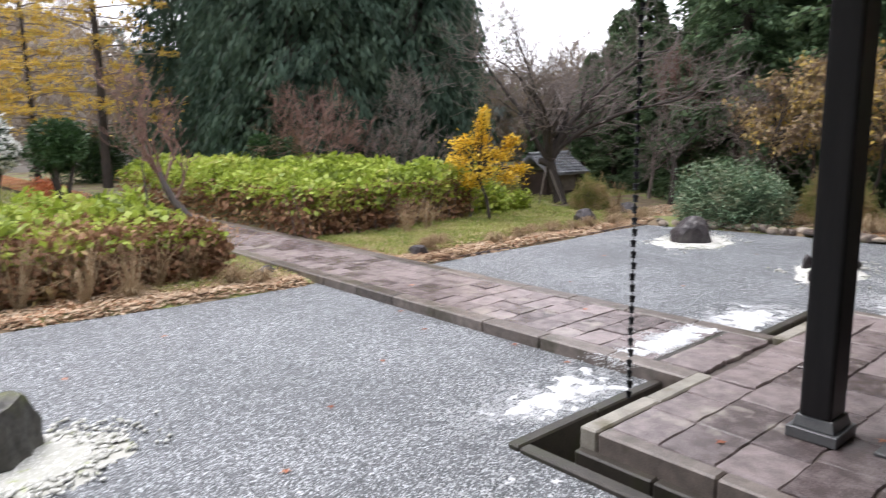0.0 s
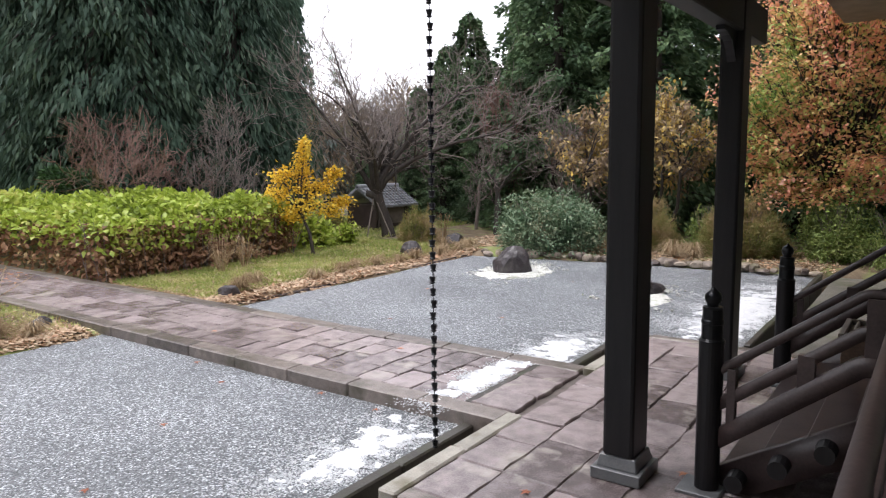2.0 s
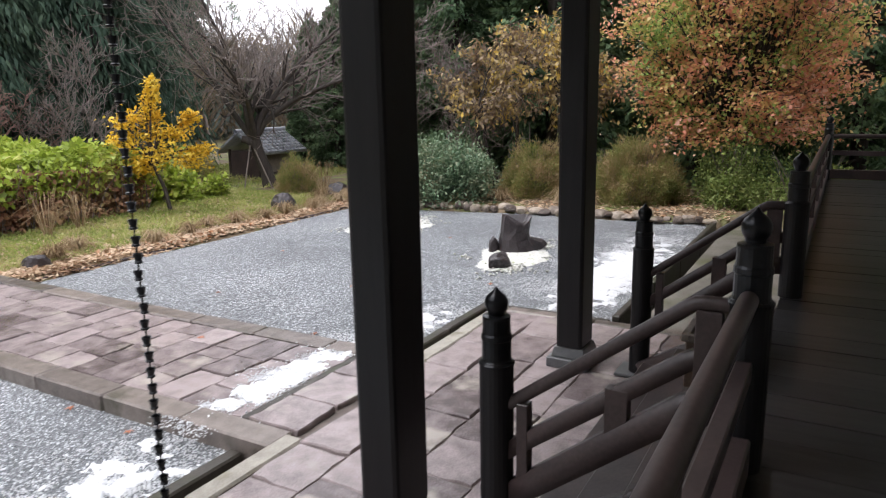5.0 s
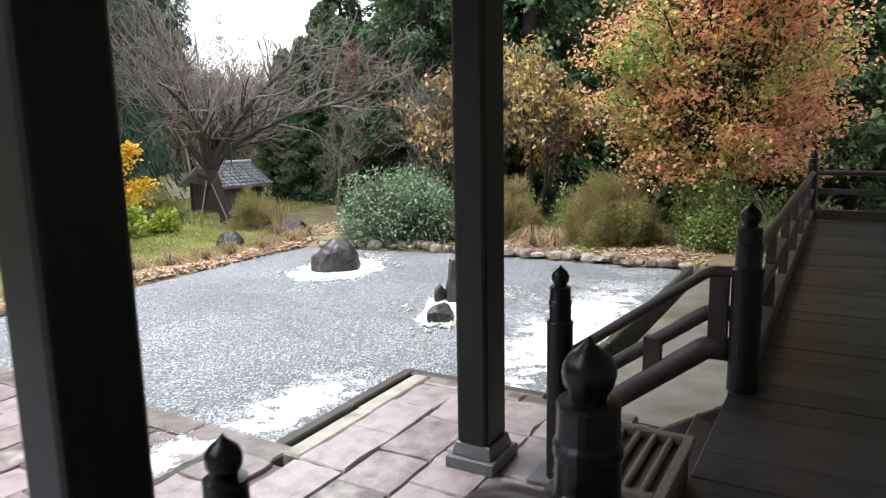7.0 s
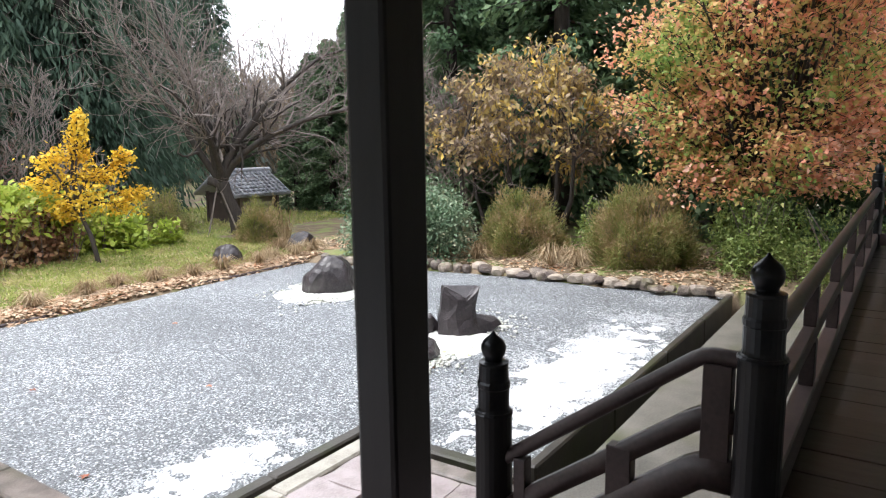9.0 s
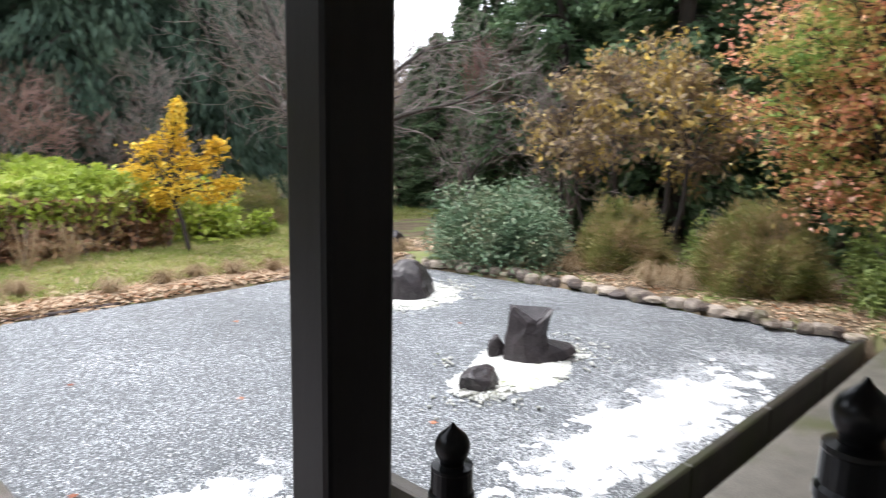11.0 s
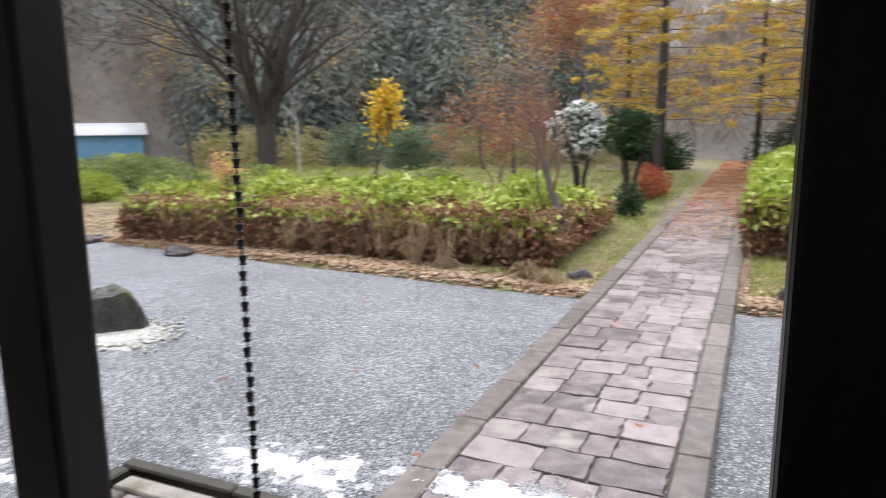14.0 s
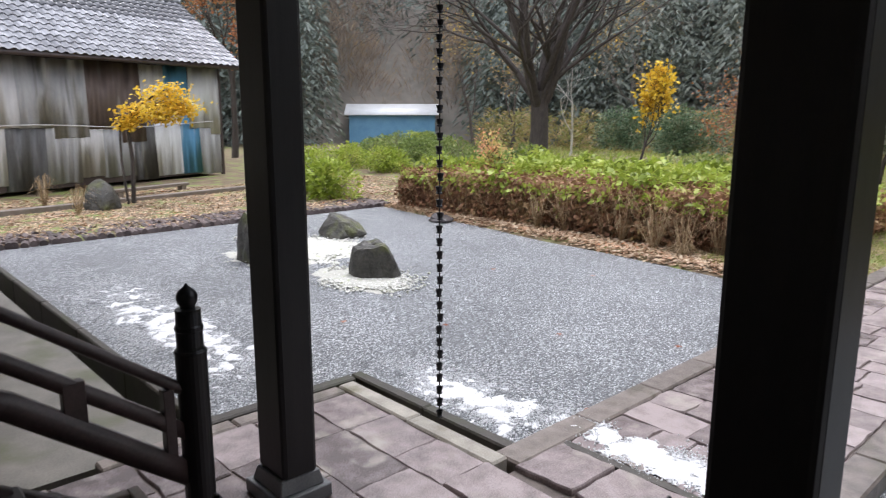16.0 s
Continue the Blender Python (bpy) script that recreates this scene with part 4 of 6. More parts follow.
def hedge(name, x0, y0, x1, y1, top, seed, label, count, dry_share, bare=0.0):
    rng = np.random.RandomState(seed)
    root = thing(name, ((x0 + x1) / 2, (y0 + y1) / 2, 0.05), label, "hedge")
    hx, hy = (x1 - x0) / 2, (y1 - y0) / 2
    def rim(u, v):
        return np.clip(np.minimum((1 - np.abs(u)) * hx, (1 - np.abs(v)) * hy) / 0.5, 0, 1)
    def bulge(x, y):
        return 0.09 * np.sin(x * 2.3 + seed) + 0.08 * np.sin(y * 3.1 + x) + 0.06 * np.sin(x * 5.7 - y * 4.3)
    u, v = rng.uniform(-1, 1, count), rng.uniform(-1, 1, count)
    x, y = u * hx, v * hy
    z = top * (0.72 + 0.28 * np.sqrt(rim(u, v))) + bulge(x, y) - np.abs(rng.normal(size=count)) * 0.14
    rough_top = np.array([noise.noise(Vector((p * 0.9, q * 0.9, seed))) for p, q in zip(x, y)])
    z = z + rough_top * 0.22 * (1 + bare)
    keep = rng.uniform(size=count) > bare * (0.6 - rough_top) * np.clip(1.3 - (y + hy) / 3.5, 0, 1)
    x, y, z = x[keep], y[keep], z[keep]
    faces("green_foliage", *leaves(rng, np.stack([x, y, z], 1), 0.17, 0.12, 0.7), HEDGE_GREEN, root)
    n = int(count * dry_share)
    side = rng.randint(0, 4, n)
    u, v = rng.uniform(-1, 1, n), rng.uniform(-1, 1, n)
    inset = 1 - np.abs(rng.normal(size=n)) * 0.12
    sel = rng.uniform(size=n) < (0.72 if not bare else 0.6)
    v = np.where(sel, -inset, v)
    u = np.where(~sel, np.sign(u) * inset, u)
    f = rng.uniform(0.03, 1, n) ** 0.8
    P = np.stack([u * hx * (0.97 + 0.05 * np.sin(f * 3)), v * hy + rng.normal(size=n) * 0.06, f * top * 0.8], 1)
    if bare:
        over = rng.uniform(size=n) < 0.4
        P[over] = np.stack([rng.uniform(-hx, hx, n), -hy + np.abs(rng.normal(size=n)) * 1.6, top * rng.uniform(0.55, 0.98, n)], 1)[over]
    faces("withered_foliage", *leaves(rng, P, 0.12 if bare else 0.14, 0.07 if bare else 0.085, 0.2, 0.5), HEDGE_DRY, root)
    mid = n // (3 if not bare else 16)
    u, v = rng.uniform(-1, 1, mid), np.where(rng.uniform(size=mid) < 0.7, -rng.uniform(0.8, 1.02, mid), rng.uniform(-1, 1, mid))
    P = np.stack([u * hx, v * hy, rng.uniform(0.45 if not bare else 0.65, 0.85, mid) * top], 1)
    faces("side_foliage", *leaves(rng, P, 0.16, 0.1, 0.4, 0.3), HEDGE_GREEN, root)
    chains = []
    for k in range(int(2 * hx * (22 + 70 * bare))):
        sx, sy = rng.uniform(-hx, hx), -hy + abs(rng.normal()) * 0.35
        lean = rng.normal(size=2) * 0.12
        chains.append(([(sx, sy, 0), (sx + lean[0], sy + lean[1], top * 0.45), (sx + lean[0] * 2.2, sy + lean[1] * 2, top * rng.uniform(0.7, 0.95))], [0.009, 0.007, 0.004]))
    faces("stem_work", *tubes(chains, 3), STRAW if bare else TWIG, root)
    return root


def plum_tree(loc, seed):
    """An old plum: a short leaning bole with a sawn stub, and long arching limbs full of twigs."""
    rng = np.random.RandomState(seed)
    root = thing("plum_tree", loc, "old leaning bare plum tree with long arching twigs", "tree")
    bole = [(0.12, -0.08, -0.1), (0.05, -0.03, 0.45), (-0.12, 0.06, 0.95), (-0.2, 0.1, 1.35)]
    faces("trunk", *tubes([(bole, [0.23, 0.18, 0.165, 0.16])], 10), BARK, root, smooth=True)
    faces("stub", *tubes([([(-0.18, 0.08, 1.2), (-0.33, 0.22, 1.33), (-0.45, 0.33, 1.38)], [0.13, 0.11, 0.1])], 9), BARK, root, "sawn-off stub", smooth=True)
    chains, tips = [], []
    for q in range(9):
        a = q * 2.4 + 0.5
        rise = rng.uniform(1.2, 2.9)
        w = np.array([math.cos(a), math.sin(a), rise])
        start = np.array(bole[-1]) + np.array([0, 0, -0.05])
        pts, d = [start], w / np.linalg.norm(w)
        reach = rng.uniform(3.4, 5.4)
        for _ in range(9):
            d = d + rng.normal(size=3) * 0.13 + np.array([math.cos(a) * 0.05, math.sin(a) * 0.05, -0.075])
            d /= np.linalg.norm(d)
            pts.append(pts[-1] + d * reach / 9)
        radii = np.linspace(0.1, 0.018, 10)
        chains.append((pts, radii))
        for g in range(2, 10):
            for _ in range(3):
                out = pts[g] - pts[g - 1]
                out = out / np.linalg.norm(out) + rng.normal(size=3) * 0.7 + np.array([0, 0, 0.25])
                branch(rng, pts[g], out, rng.uniform(0.7, 1.35), max(0.014, radii[g] * 0.45), 2, chains, tips, 0.3, 0.12, 3, 0.7, 0.75, 5)
    tagged(faces("limb_work", *tubes([c for c in chains if c[1][0] > 0.03], 6), BARK, root, smooth=True), kind="stuff")
    tagged(faces("twig_work", *tubes([(p, np.maximum(r, 0.0065)) for p, r in chains if c_thin(r)], 3), TWIG, root), kind="stuff")
    for x, y in ((-0.75, 0.1), (-0.25, -0.55)):
        faces("prop", *tubes([([(x, y, -0.1), (-0.3, 0.15, 1.32)], [0.022, 0.02])], 6), rim, root, "thin grey wooden prop")
    return root


def c_thin(r):
    return r[0] <= 0.03


def clumped_tree(name, loc, seed, label, bark, leafs, stems, pads, per, leaf, hang=0.0, up=0.5, limb=0.03, twig=None, reach=1.6, soft=0.16):
    """Several stems that carry separate pads of leaves. stems: (x, y, radius) of feet; pads: (x, y, z, rx, ry, rz)."""
    rng = np.random.RandomState(seed)
    root = thing(name, loc, label, "tree")
    chains, fine, P = [], [], []
    for x, y, r in stems:
        top = np.array([x * reach, y * reach, min(p[2] for p in pads) + 0.2])
        pts = [np.array([x, y, -0.1]), np.array([x * 1.2, y * 1.2, 0]) + (top - [x, y, 0]) * 0.5 + rng.normal(size=3) * 0.06, top]
        faces("stem", *tubes([(pts, [r, r * 0.85, r * 0.65])], 8), bark, root, smooth=True)
    for q, (x, y, z, rx, ry, rz) in enumerate(pads):
        fx, fy, fr = min(stems, key=lambda v: (v[0] * reach - x) ** 2 + (v[1] * reach - y) ** 2)
        s0 = np.array([fx * reach, fy * reach, min(min(p[2] for p in pads) + 0.15, z - 0.1)])
        e0 = np.array([x, y, z])
        mid = (s0 + e0) / 2 + np.array([0, 0, 0.12]) + rng.normal(size=3) * 0.08
        chains.append(([s0, mid, e0], [limb, limb * 0.7, limb * 0.35]))
        for _ in range(14):
            d = rng.normal(size=3)
            d /= np.linalg.norm(d)
            t = e0 + d * np.array([rx, ry, rz]) * rng.uniform(0.6, 1.05)
            b0 = mid + (e0 - mid) * rng.uniform(0.2, 1.0)
            c0 = (b0 + t) / 2 + rng.normal(size=3) * 0.05
            fine.append(([b0, c0, t], [0.009, 0.007, 0.004]))
            k = max(2, per // 14)
            u = rng.uniform(0.25, 1.1, k)[:, None]
            P.append(b0 * (1 - u) ** 2 + 2 * c0 * u * (1 - u) + t * u ** 2 + rng.normal(size=(k, 3)) * soft * np.array([rx, ry, rz]))
    tagged(faces("limb_work", *tubes(chains, 6), bark, root, smooth=True), kind="stuff")
    tagged(faces("twig_work", *tubes(fine, 3), twig or bark, root), kind="stuff")
    faces("crown", *leaves(rng, np.concatenate(P), leaf[0], leaf[1], up, hang), leafs, root)
    return root


def random_pads(seed, n, lo, hi, size, taper=0.0):
    """Pads strewn through an upright egg, wider below by taper."""
    rng = np.random.RandomState(seed)
    out = []
    for q in range(n):
        f = (q + rng.uniform(0, 1)) / n
        z = lo[2] + (hi[2] - lo[2]) * f
        w = math.sin(math.pi * min(0.98, 0.22 + 0.74 * f)) ** 0.6 * (1 - taper * f)
        a, r = q * 2.4 + rng.uniform(-0.5, 0.5), rng.uniform(0.35, 1.0) ** 0.6
        k = rng.uniform(0.75, 1.25)
        out.append(((lo[0] + hi[0]) / 2 + math.cos(a) * r * w * (hi[0] - lo[0]) / 2, (lo[1] + hi[1]) / 2 + math.sin(a) * r * w * (hi[1] - lo[1]) / 2, z, size[0] * k, size[1] * k, size[2] * k))
    return out


hedge("hydrangea_hedge", 0.95, 12.0, 6.0, 25.0, 1.42, 61, "long hydrangea hedge, bright green above withered brown leaves", 26000, 0.6)
hedge("hydrangea_hedge", -11.6, 9.7, -1.9, 15.0, 1.0, 62, "broad hydrangea bed, half withered brown below pale green tops", 9500, 4.6, 0.78)

clumped_tree("yellow_tree", (5.9, 11.55, 0.08), 71, "small tree with bright yellow autumn leaves", BARK, YELLOW, [(0.16, -0.12, 0.05)], [(-0.3, 0.25, 1.15, 0.42, 0.4, 0.2), (0.05, -0.1, 1.3, 0.45, 0.42, 0.24), (0.55, -0.55, 1.15, 0.36, 0.32, 0.18), (0.75, -0.6, 1.35, 0.2, 0.2, 0.14), (-0.45, 0.35, 1.6, 0.34, 0.32, 0.2), (0.1, 0.0, 1.75, 0.42, 0.4, 0.22), (0.4, -0.35, 1.75, 0.3, 0.28, 0.16), (-0.4, 0.5, 2.05, 0.3, 0.28, 0.16), (0.0, 0.1, 2.1, 0.28, 0.26, 0.18), (0.6, -0.5, 2.05, 0.16, 0.16, 0.14), (0.0, 0.02, 2.45, 0.18, 0.18, 0.2), (0.08, -0.02, 2.78, 0.12, 0.12, 0.18), (-0.1, 0.3, 0.98, 0.3, 0.3, 0.12)], 300, (0.085, 0.065), 0.2, reach=-0.6, soft=0.36)
crooked_stem()
plum_tree((10.4, 12.8, 0.05), 73)
tree("bare_tree", (12.2, 9.9, 0.05), 74, "dense bare tree with fine grey-brown twigs", BARK, None, 4.6, 0.1, depth=6, split=3, up=0.3, stem=0.25, spread=0.9, twigs=TWIG, fine=0.007, shrink=0.74, width=2.0)
clumped_tree("ochre_tree", (12.2, 5.5, 0.1), 75, "wide many-stemmed tree with withered ochre and brown leaves", BARK, OCHRE, [(-0.5, 0.7, 0.06), (0.1, 0.3, 0.07), (0.3, -0.35, 0.07), (-0.2, -0.8, 0.055), (0.2, 0.95, 0.05)], random_pads(75, 34, (-1.4, -2.3, 1.75), (1.4, 2.3, 3.95), (0.6, 0.6, 0.45)), 190, (0.15, 0.075), 0.9, 0.3, 0.022, TWIG)
clumped_tree("red_maple", (11.9, 0.7, 0.1), 77, "maple tree in red, orange and green autumn leaves", BARK, MAPLE, [(-0.12, 0.1, 0.1), (0.15, -0.1, 0.08), (0.05, 0.22, 0.07)], random_pads(77, 92, (-1.9, -2.1, 1.3), (1.9, 2.2, 6.6), (0.9, 0.9, 0.28)), 430, (0.1, 0.075), 0.35, 0.6, 0.035, soft=0.3)

bush("rhododendron", (9.9, 6.7, 0.05), (1.45, 1.95, 1.42), 81, "big rounded grey-green rhododendron bush", RHODO, 30000, (0.1, 0.045), lumps=26, up=0.8, wild=1.6)
def broom(loc, radii, seed, count):
    """A rounded bush of very fine strands that all fan upward from the root."""
    rng = np.random.RandomState(seed)
    root = thing("brown_bush", loc, "rounded olive-brown broom bush of fine strands", "bush", "broom bushes")
    d = rng.normal(size=(count, 3))
    d[:, 2] = np.abs(d[:, 2]) * 0.9 + 0.05
    d /= np.linalg.norm(d, axis=1)[:, None]
    lump = 0.92 + 0.2 * np.sin(d[:, 0] * 6 + seed) * np.sin(d[:, 1] * 5 + d[:, 2] * 4) + 0.13 * np.sin(d[:, 0] * 15 - d[:, 2] * 11) * np.sin(d[:, 1] * 14 + seed) + np.abs(rng.normal(size=count)) * 0.06
    P = d * np.array(radii) * (rng.uniform(0.45, 1.0, count) ** 0.6 * lump)[:, None]
    P[:, 2] = np.maximum(P[:, 2], 0.03)
    D = d * np.array([0.8, 0.8, 1.0]) + np.array([0, 0, 0.35]) + rng.normal(size=(count, 3)) * 0.6
    faces("foliage", *leaves(rng, P, 0.1, 0.016, 0.3, 0.0, D), BROOM, root)
    chains = []
    for _ in range(60):
        e = rng.normal(size=3) * 0.55
        e[2] = abs(e[2]) + 0.55
        e = e / np.linalg.norm(e) * np.array(radii) * 0.92
        chains.append(([np.array([e[0] * 0.1, e[1] * 0.1, -0.05]), e * 0.55 + rng.normal(size=3) * 0.03, e], [0.011, 0.008, 0.004]))
    tagged(faces("stem_work", *tubes(chains, 4), TWIG, root), kind="stuff")


broom((10.7, 4.75, 0.1), (0.75, 0.85, 1.25), 82, 26000)
broom((10.75, 2.45, 0.1), (0.85, 0.95, 1.4), 83, 30000)
bush("green_bush", (10.7, 0.6, 0.1), (0.8, 1.0, 1.35), 84, "loose green bush with small pale leaves", GREEN_BUSH, 8000, (0.085, 0.04), 26, lumps=14, wild=1.4)
bush("green_bush", (11.1, 3.4, 0.05), (0.6, 0.5, 1.25), 85, "loose green bush with small pale leaves", GREEN_BUSH, 3000, (0.07, 0.035))
bush("green_bush", (10.2, -0.8, 0.05), (0.8, 1.0, 1.3), 86, "loose green bush with small pale leaves", GREEN_BUSH, 7000, (0.07, 0.035))
broom((9.6, 10.9, 0.05), (0.6, 0.6, 0.95), 87, 11000)
broom((9.3, 14.3, 0.05), (0.8, 0.7, 1.15), 88, 11000)
bush("hydrangea_bush", (7.1, 12.9, 0.05), (1.15, 1.0, 1.25), 93, "loose bright green hydrangea bush behind the yellow tree", HEDGE_GREEN, 2600, (0.16, 0.11), 20, up=0.7, lumps=12, wild=1.2)
bush("hydrangea_bush", (8.2, 12.2, 0.05), (0.5, 0.45, 0.6), 94, "small low green hydrangea bush in the grass", HEDGE_GREEN, 500, (0.14, 0.09), 8, up=0.7, lumps=6, wild=1.2)
bush("red_bush", (-1.9, 21.5, 0.05), (0.8, 2.2, 0.95), 89, "low rust-red clipped bush beside the path", RUST, 5000, (0.09, 0.04))
bush("evergreen_bush", (-1.9, 17.0, 0.05), (0.5, 0.6, 1.0), 90, "small dark evergreen bush beside the path", DARK_GREEN, 3000, (0.09, 0.04))
bush("evergreen_bush", (3.0, 36.0, 0.05), (2.6, 1.8, 2.6), 91, "large dark evergreen bush at the end of the path", DARK_GREEN, 7000, (0.2, 0.09), lumps=12)
bush("evergreen_bush", (-3.6, 37.0, 0.05), (1.8, 1.5, 2.0), 92, "dark evergreen bush at the end of the path", DARK_GREEN, 4000, (0.2, 0.09), lumps=10)


# ---- woods ----
def conifer_mesh(seed, height, radius, material, trunk, droop, boughs, per, spray, bare=0.12, flat=0.2):
    """A tall conifer: whorls of boughs, each clothed in a clump of drooping or level sprays."""
    rng = np.random.RandomState(seed)
    root = thing("cedar_tree", (0, 0, 0), "tall dark cedar with drooping green sprays", "tree", "cedar wood")
    faces("trunk", *tubes([([(0, 0, -0.2), (0.05, 0, height * 0.5), (0, 0, height)], [trunk, trunk * 0.7, 0.03])], 8), BARK, root, smooth=True)
    f = (np.arange(boughs) + rng.uniform(0, 1, boughs)) / boughs
    f = f ** 0.9
    ang = np.arange(boughs) * 2.4 + rng.normal(size=boughs) * 0.4
    reach = radius * np.clip((1 - f) ** 0.55 + 0.05, 0, 1) * rng.uniform(0.55, 1.12, boughs)
    base_z = height * (bare + (1 - bare) * f)
    limbs = []
    for q in range(0, boughs, 3):
        c, w = math.cos(ang[q]), math.sin(ang[q])
        limbs.append(([(0, 0, base_z[q]), (c * reach[q] * 0.5, w * reach[q] * 0.5, base_z[q] - droop * reach[q] * 0.1), (c * reach[q], w * reach[q], base_z[q] - droop * reach[q] * 0.45)], [0.05, 0.03, 0.01]))
    tagged(faces("bough_work", *tubes(limbs, 4), BARK, root), kind="stuff")
    t = rng.uniform(0.3, 1.04, (boughs, per)) ** 0.75
    side = rng.normal(size=(boughs, per)) * 0.17 * (1.25 - t) * reach[:, None] + rng.normal(size=(boughs, per)) * 0.08
    hang = np.abs(rng.normal(size=(boughs, per))) * droop * 0.32
    r = t * reach[:, None]
    c, w = np.cos(ang)[:, None], np.sin(ang)[:, None]
    P = np.stack([c * r - w * side, w * r + c * side, base_z[:, None] - droop * r * 0.4 * t - hang + rng.normal(size=(boughs, per)) * flat], -1).reshape(-1, 3)
    D = np.stack([c * np.ones_like(t), w * np.ones_like(t), rng.uniform(-0.3, 0.2, t.shape)], -1).reshape(-1, 3) + rng.normal(size=(boughs * per, 3)) * 0.45
    faces("crown", *leaves(rng, P, spray[0], spray[1], 0.25, droop * 1.6, D), material, root)
    return root


cedar_a = conifer_mesh(101, 19, 2.5, CEDAR, 0.32, 1.1, 300, 80, (0.36, 0.085), 0.07, 0.16)
cedar_b = conifer_mesh(102, 21, 2.8, CEDAR, 0.36, 1.1, 320, 80, (0.36, 0.085), 0.08, 0.16)
cyp_a = conifer_mesh(103, 13, 2.5, CYPRESS, 0.26, 0.4, 230, 100, (0.25, 0.12), 0.03, 0.1)
cyp_b = conifer_mesh(104, 15, 2.8, CYPRESS, 0.28, 0.4, 250, 100, (0.25, 0.12), 0.04, 0.1)
for ob in (cyp_a, cyp_b):
    tagged(ob, "dark green cypress with dense fan-shaped sprays", "tree", "cypress wood")
spots = [(28, 36), (25, 36.5), (22, 34), (19, 32.5), (23.5, 40), (27, 41), (6.4, 26.8), (7.0, 31.5), (5.6, 23.4), (6.3, 21.4), (9.0, 21.2), (11.6, 20.6), (7.4, 25.5), (7.9, 22.8), (10.2, 25.2), (12.4, 22.4), (8.4, 29.0), (10.6, 31), (12.8, 28), (15.2, 25.4), (16.2, 31), (9.5, 35), (12.5, 35)]
cedar_a.matrix_basis, cedar_b.matrix_basis = pose(7.4, 20.2, 0), pose(10.3, 19.8, 0)
for k, (x, y) in enumerate(spots):
    copy_thing((cedar_a, cedar_b)[k % 2], pose(x, y, 0, 0, 0, k * 67) @ Matrix.Scale(0.88 + 0.08 * (k * 7 % 5), 4))
spots = [(18.2, 9.5), (15.6, 6.2), (18.6, 4.0), (15.8, 2.2), (19.5, 0.2), (15.2, -1.6), (19.6, 12.6), (21.5, 7), (23, 11.5), (15.0, 9.2), (23, 2.5), (17.6, -3.6), (22, -1.5), (14, -4.5), (27, 17), (15.4, 12.4)]
low = [(15.2, 15.5, 0.25), (15.9, 14.5, 0.37), (16.8, 13.4, 0.47), (18.4, 14.8, 0.55), (14.3, 17.0, 0.24), (17.2, 16.6, 0.36), (14.6, 10.6, 0.4), (20.5, 17.5, 0.5)]
cyp_a.matrix_basis, cyp_b.matrix_basis = pose(17.0, 7.6, 0), pose(16.9, 0.9, 0)
for k, (x, y) in enumerate(spots):
    copy_thing((cyp_a, cyp_b)[k % 2], pose(x, y, 0, 0, 0, k * 83) @ Matrix.Scale(0.7 + 0.075 * (k * 3 % 5) if k != 15 else 0.36, 4))

for k, (x, y, size) in enumerate(low):
    copy_thing((cyp_a, cyp_b)[k % 2], pose(x, y, 0, 0, 0, k * 51) @ Matrix.Diagonal((size * 1.25, size * 1.25, size, 1)))


# ---- garden beyond the court ----
def scatter(name, n, area, seed, material, label, category, size, up=0.9, lift=0.012, upright=0.0):
    """Loose leaves or blades strewn over a stretch of ground."""
    rng = np.random.RandomState(seed)
    P = area(rng, n)
    floor_z = np.where((np.abs(P[:, 0]) < 0.8) & (P[:, 1] > 2), WZ, ground_height(P[:, 0], P[:, 1]))
    P = np.column_stack([P, floor_z + rng.uniform(0.003, lift, len(P))])
    D = rng.normal(size=(len(P), 3)) * np.array([1, 1, 0.12]) + np.array([0, 0, upright])
    return tagged(faces(name, *leaves(rng, P, size[0], size[1], up, 0.0, D), material), label, category, kind="stuff")


def strip(x0, y0, x1, y1):
    return lambda rng, n: np.column_stack([rng.uniform(x0, x1, n), rng.uniform(y0, y1, n)])


def edge_band(x0, x1, width):
    def area(rng, n):
        x = rng.uniform(x0, x1, n)
        far = np.where(x < -0.9, 8.4 - (x + 0.9) * 0.1, 8.4)
        return np.column_stack([x, far + np.abs(rng.normal(size=n)) * width])
    return area


scatter("leaf_litter", 11000, edge_band(1.05, 9.0, 0.5), 201, LITTER, "dry brown leaves along the gravel edge", "leaf litter", (0.09, 0.05))
scatter("leaf_litter", 14000, edge_band(-12.2, -1.05, 0.7), 202, LITTER, "dry brown leaves along the gravel edge", "leaf litter", (0.09, 0.05))
scatter("leaf_litter", 9000, strip(9.4, 0.4, 12.5, 10.0), 203, LITTER, "dry brown leaves under the bushes", "leaf litter", (0.09, 0.05))
scatter("leaf_litter", 16000, strip(-19.0, 0.0, -12.2, 14.0), 204, LITTER, "fallen leaves on the bare ground", "leaf litter", (0.09, 0.05))
scatter("leaf_litter", 12000, lambda rng, n: np.column_stack([rng.uniform(-0.95, 0.95, n), 13.0 + 32.0 * rng.uniform(0, 1, n) ** 0.55]), 205, RUST_PALE, "rust-red fallen leaves on the far path", "leaf litter", (0.1, 0.06))
scatter("straw_litter", 3200, strip(-2.6, 8.5, -0.98, 16.0), 211, STRAW, "pale frosted straw beside the path", "leaf litter", (0.12, 0.02))
scatter("straw_litter", 2800, strip(0.98, 8.5, 2.9, 12.2), 212, STRAW, "pale frosted straw beside the path", "leaf litter", (0.12, 0.02))
scatter("leaf_litter", 8000, strip(1.1, 8.5, 9.6, 12.6), 210, LITTER, "dry pale leaves strewn over the grass", "leaf litter", (0.1, 0.045))
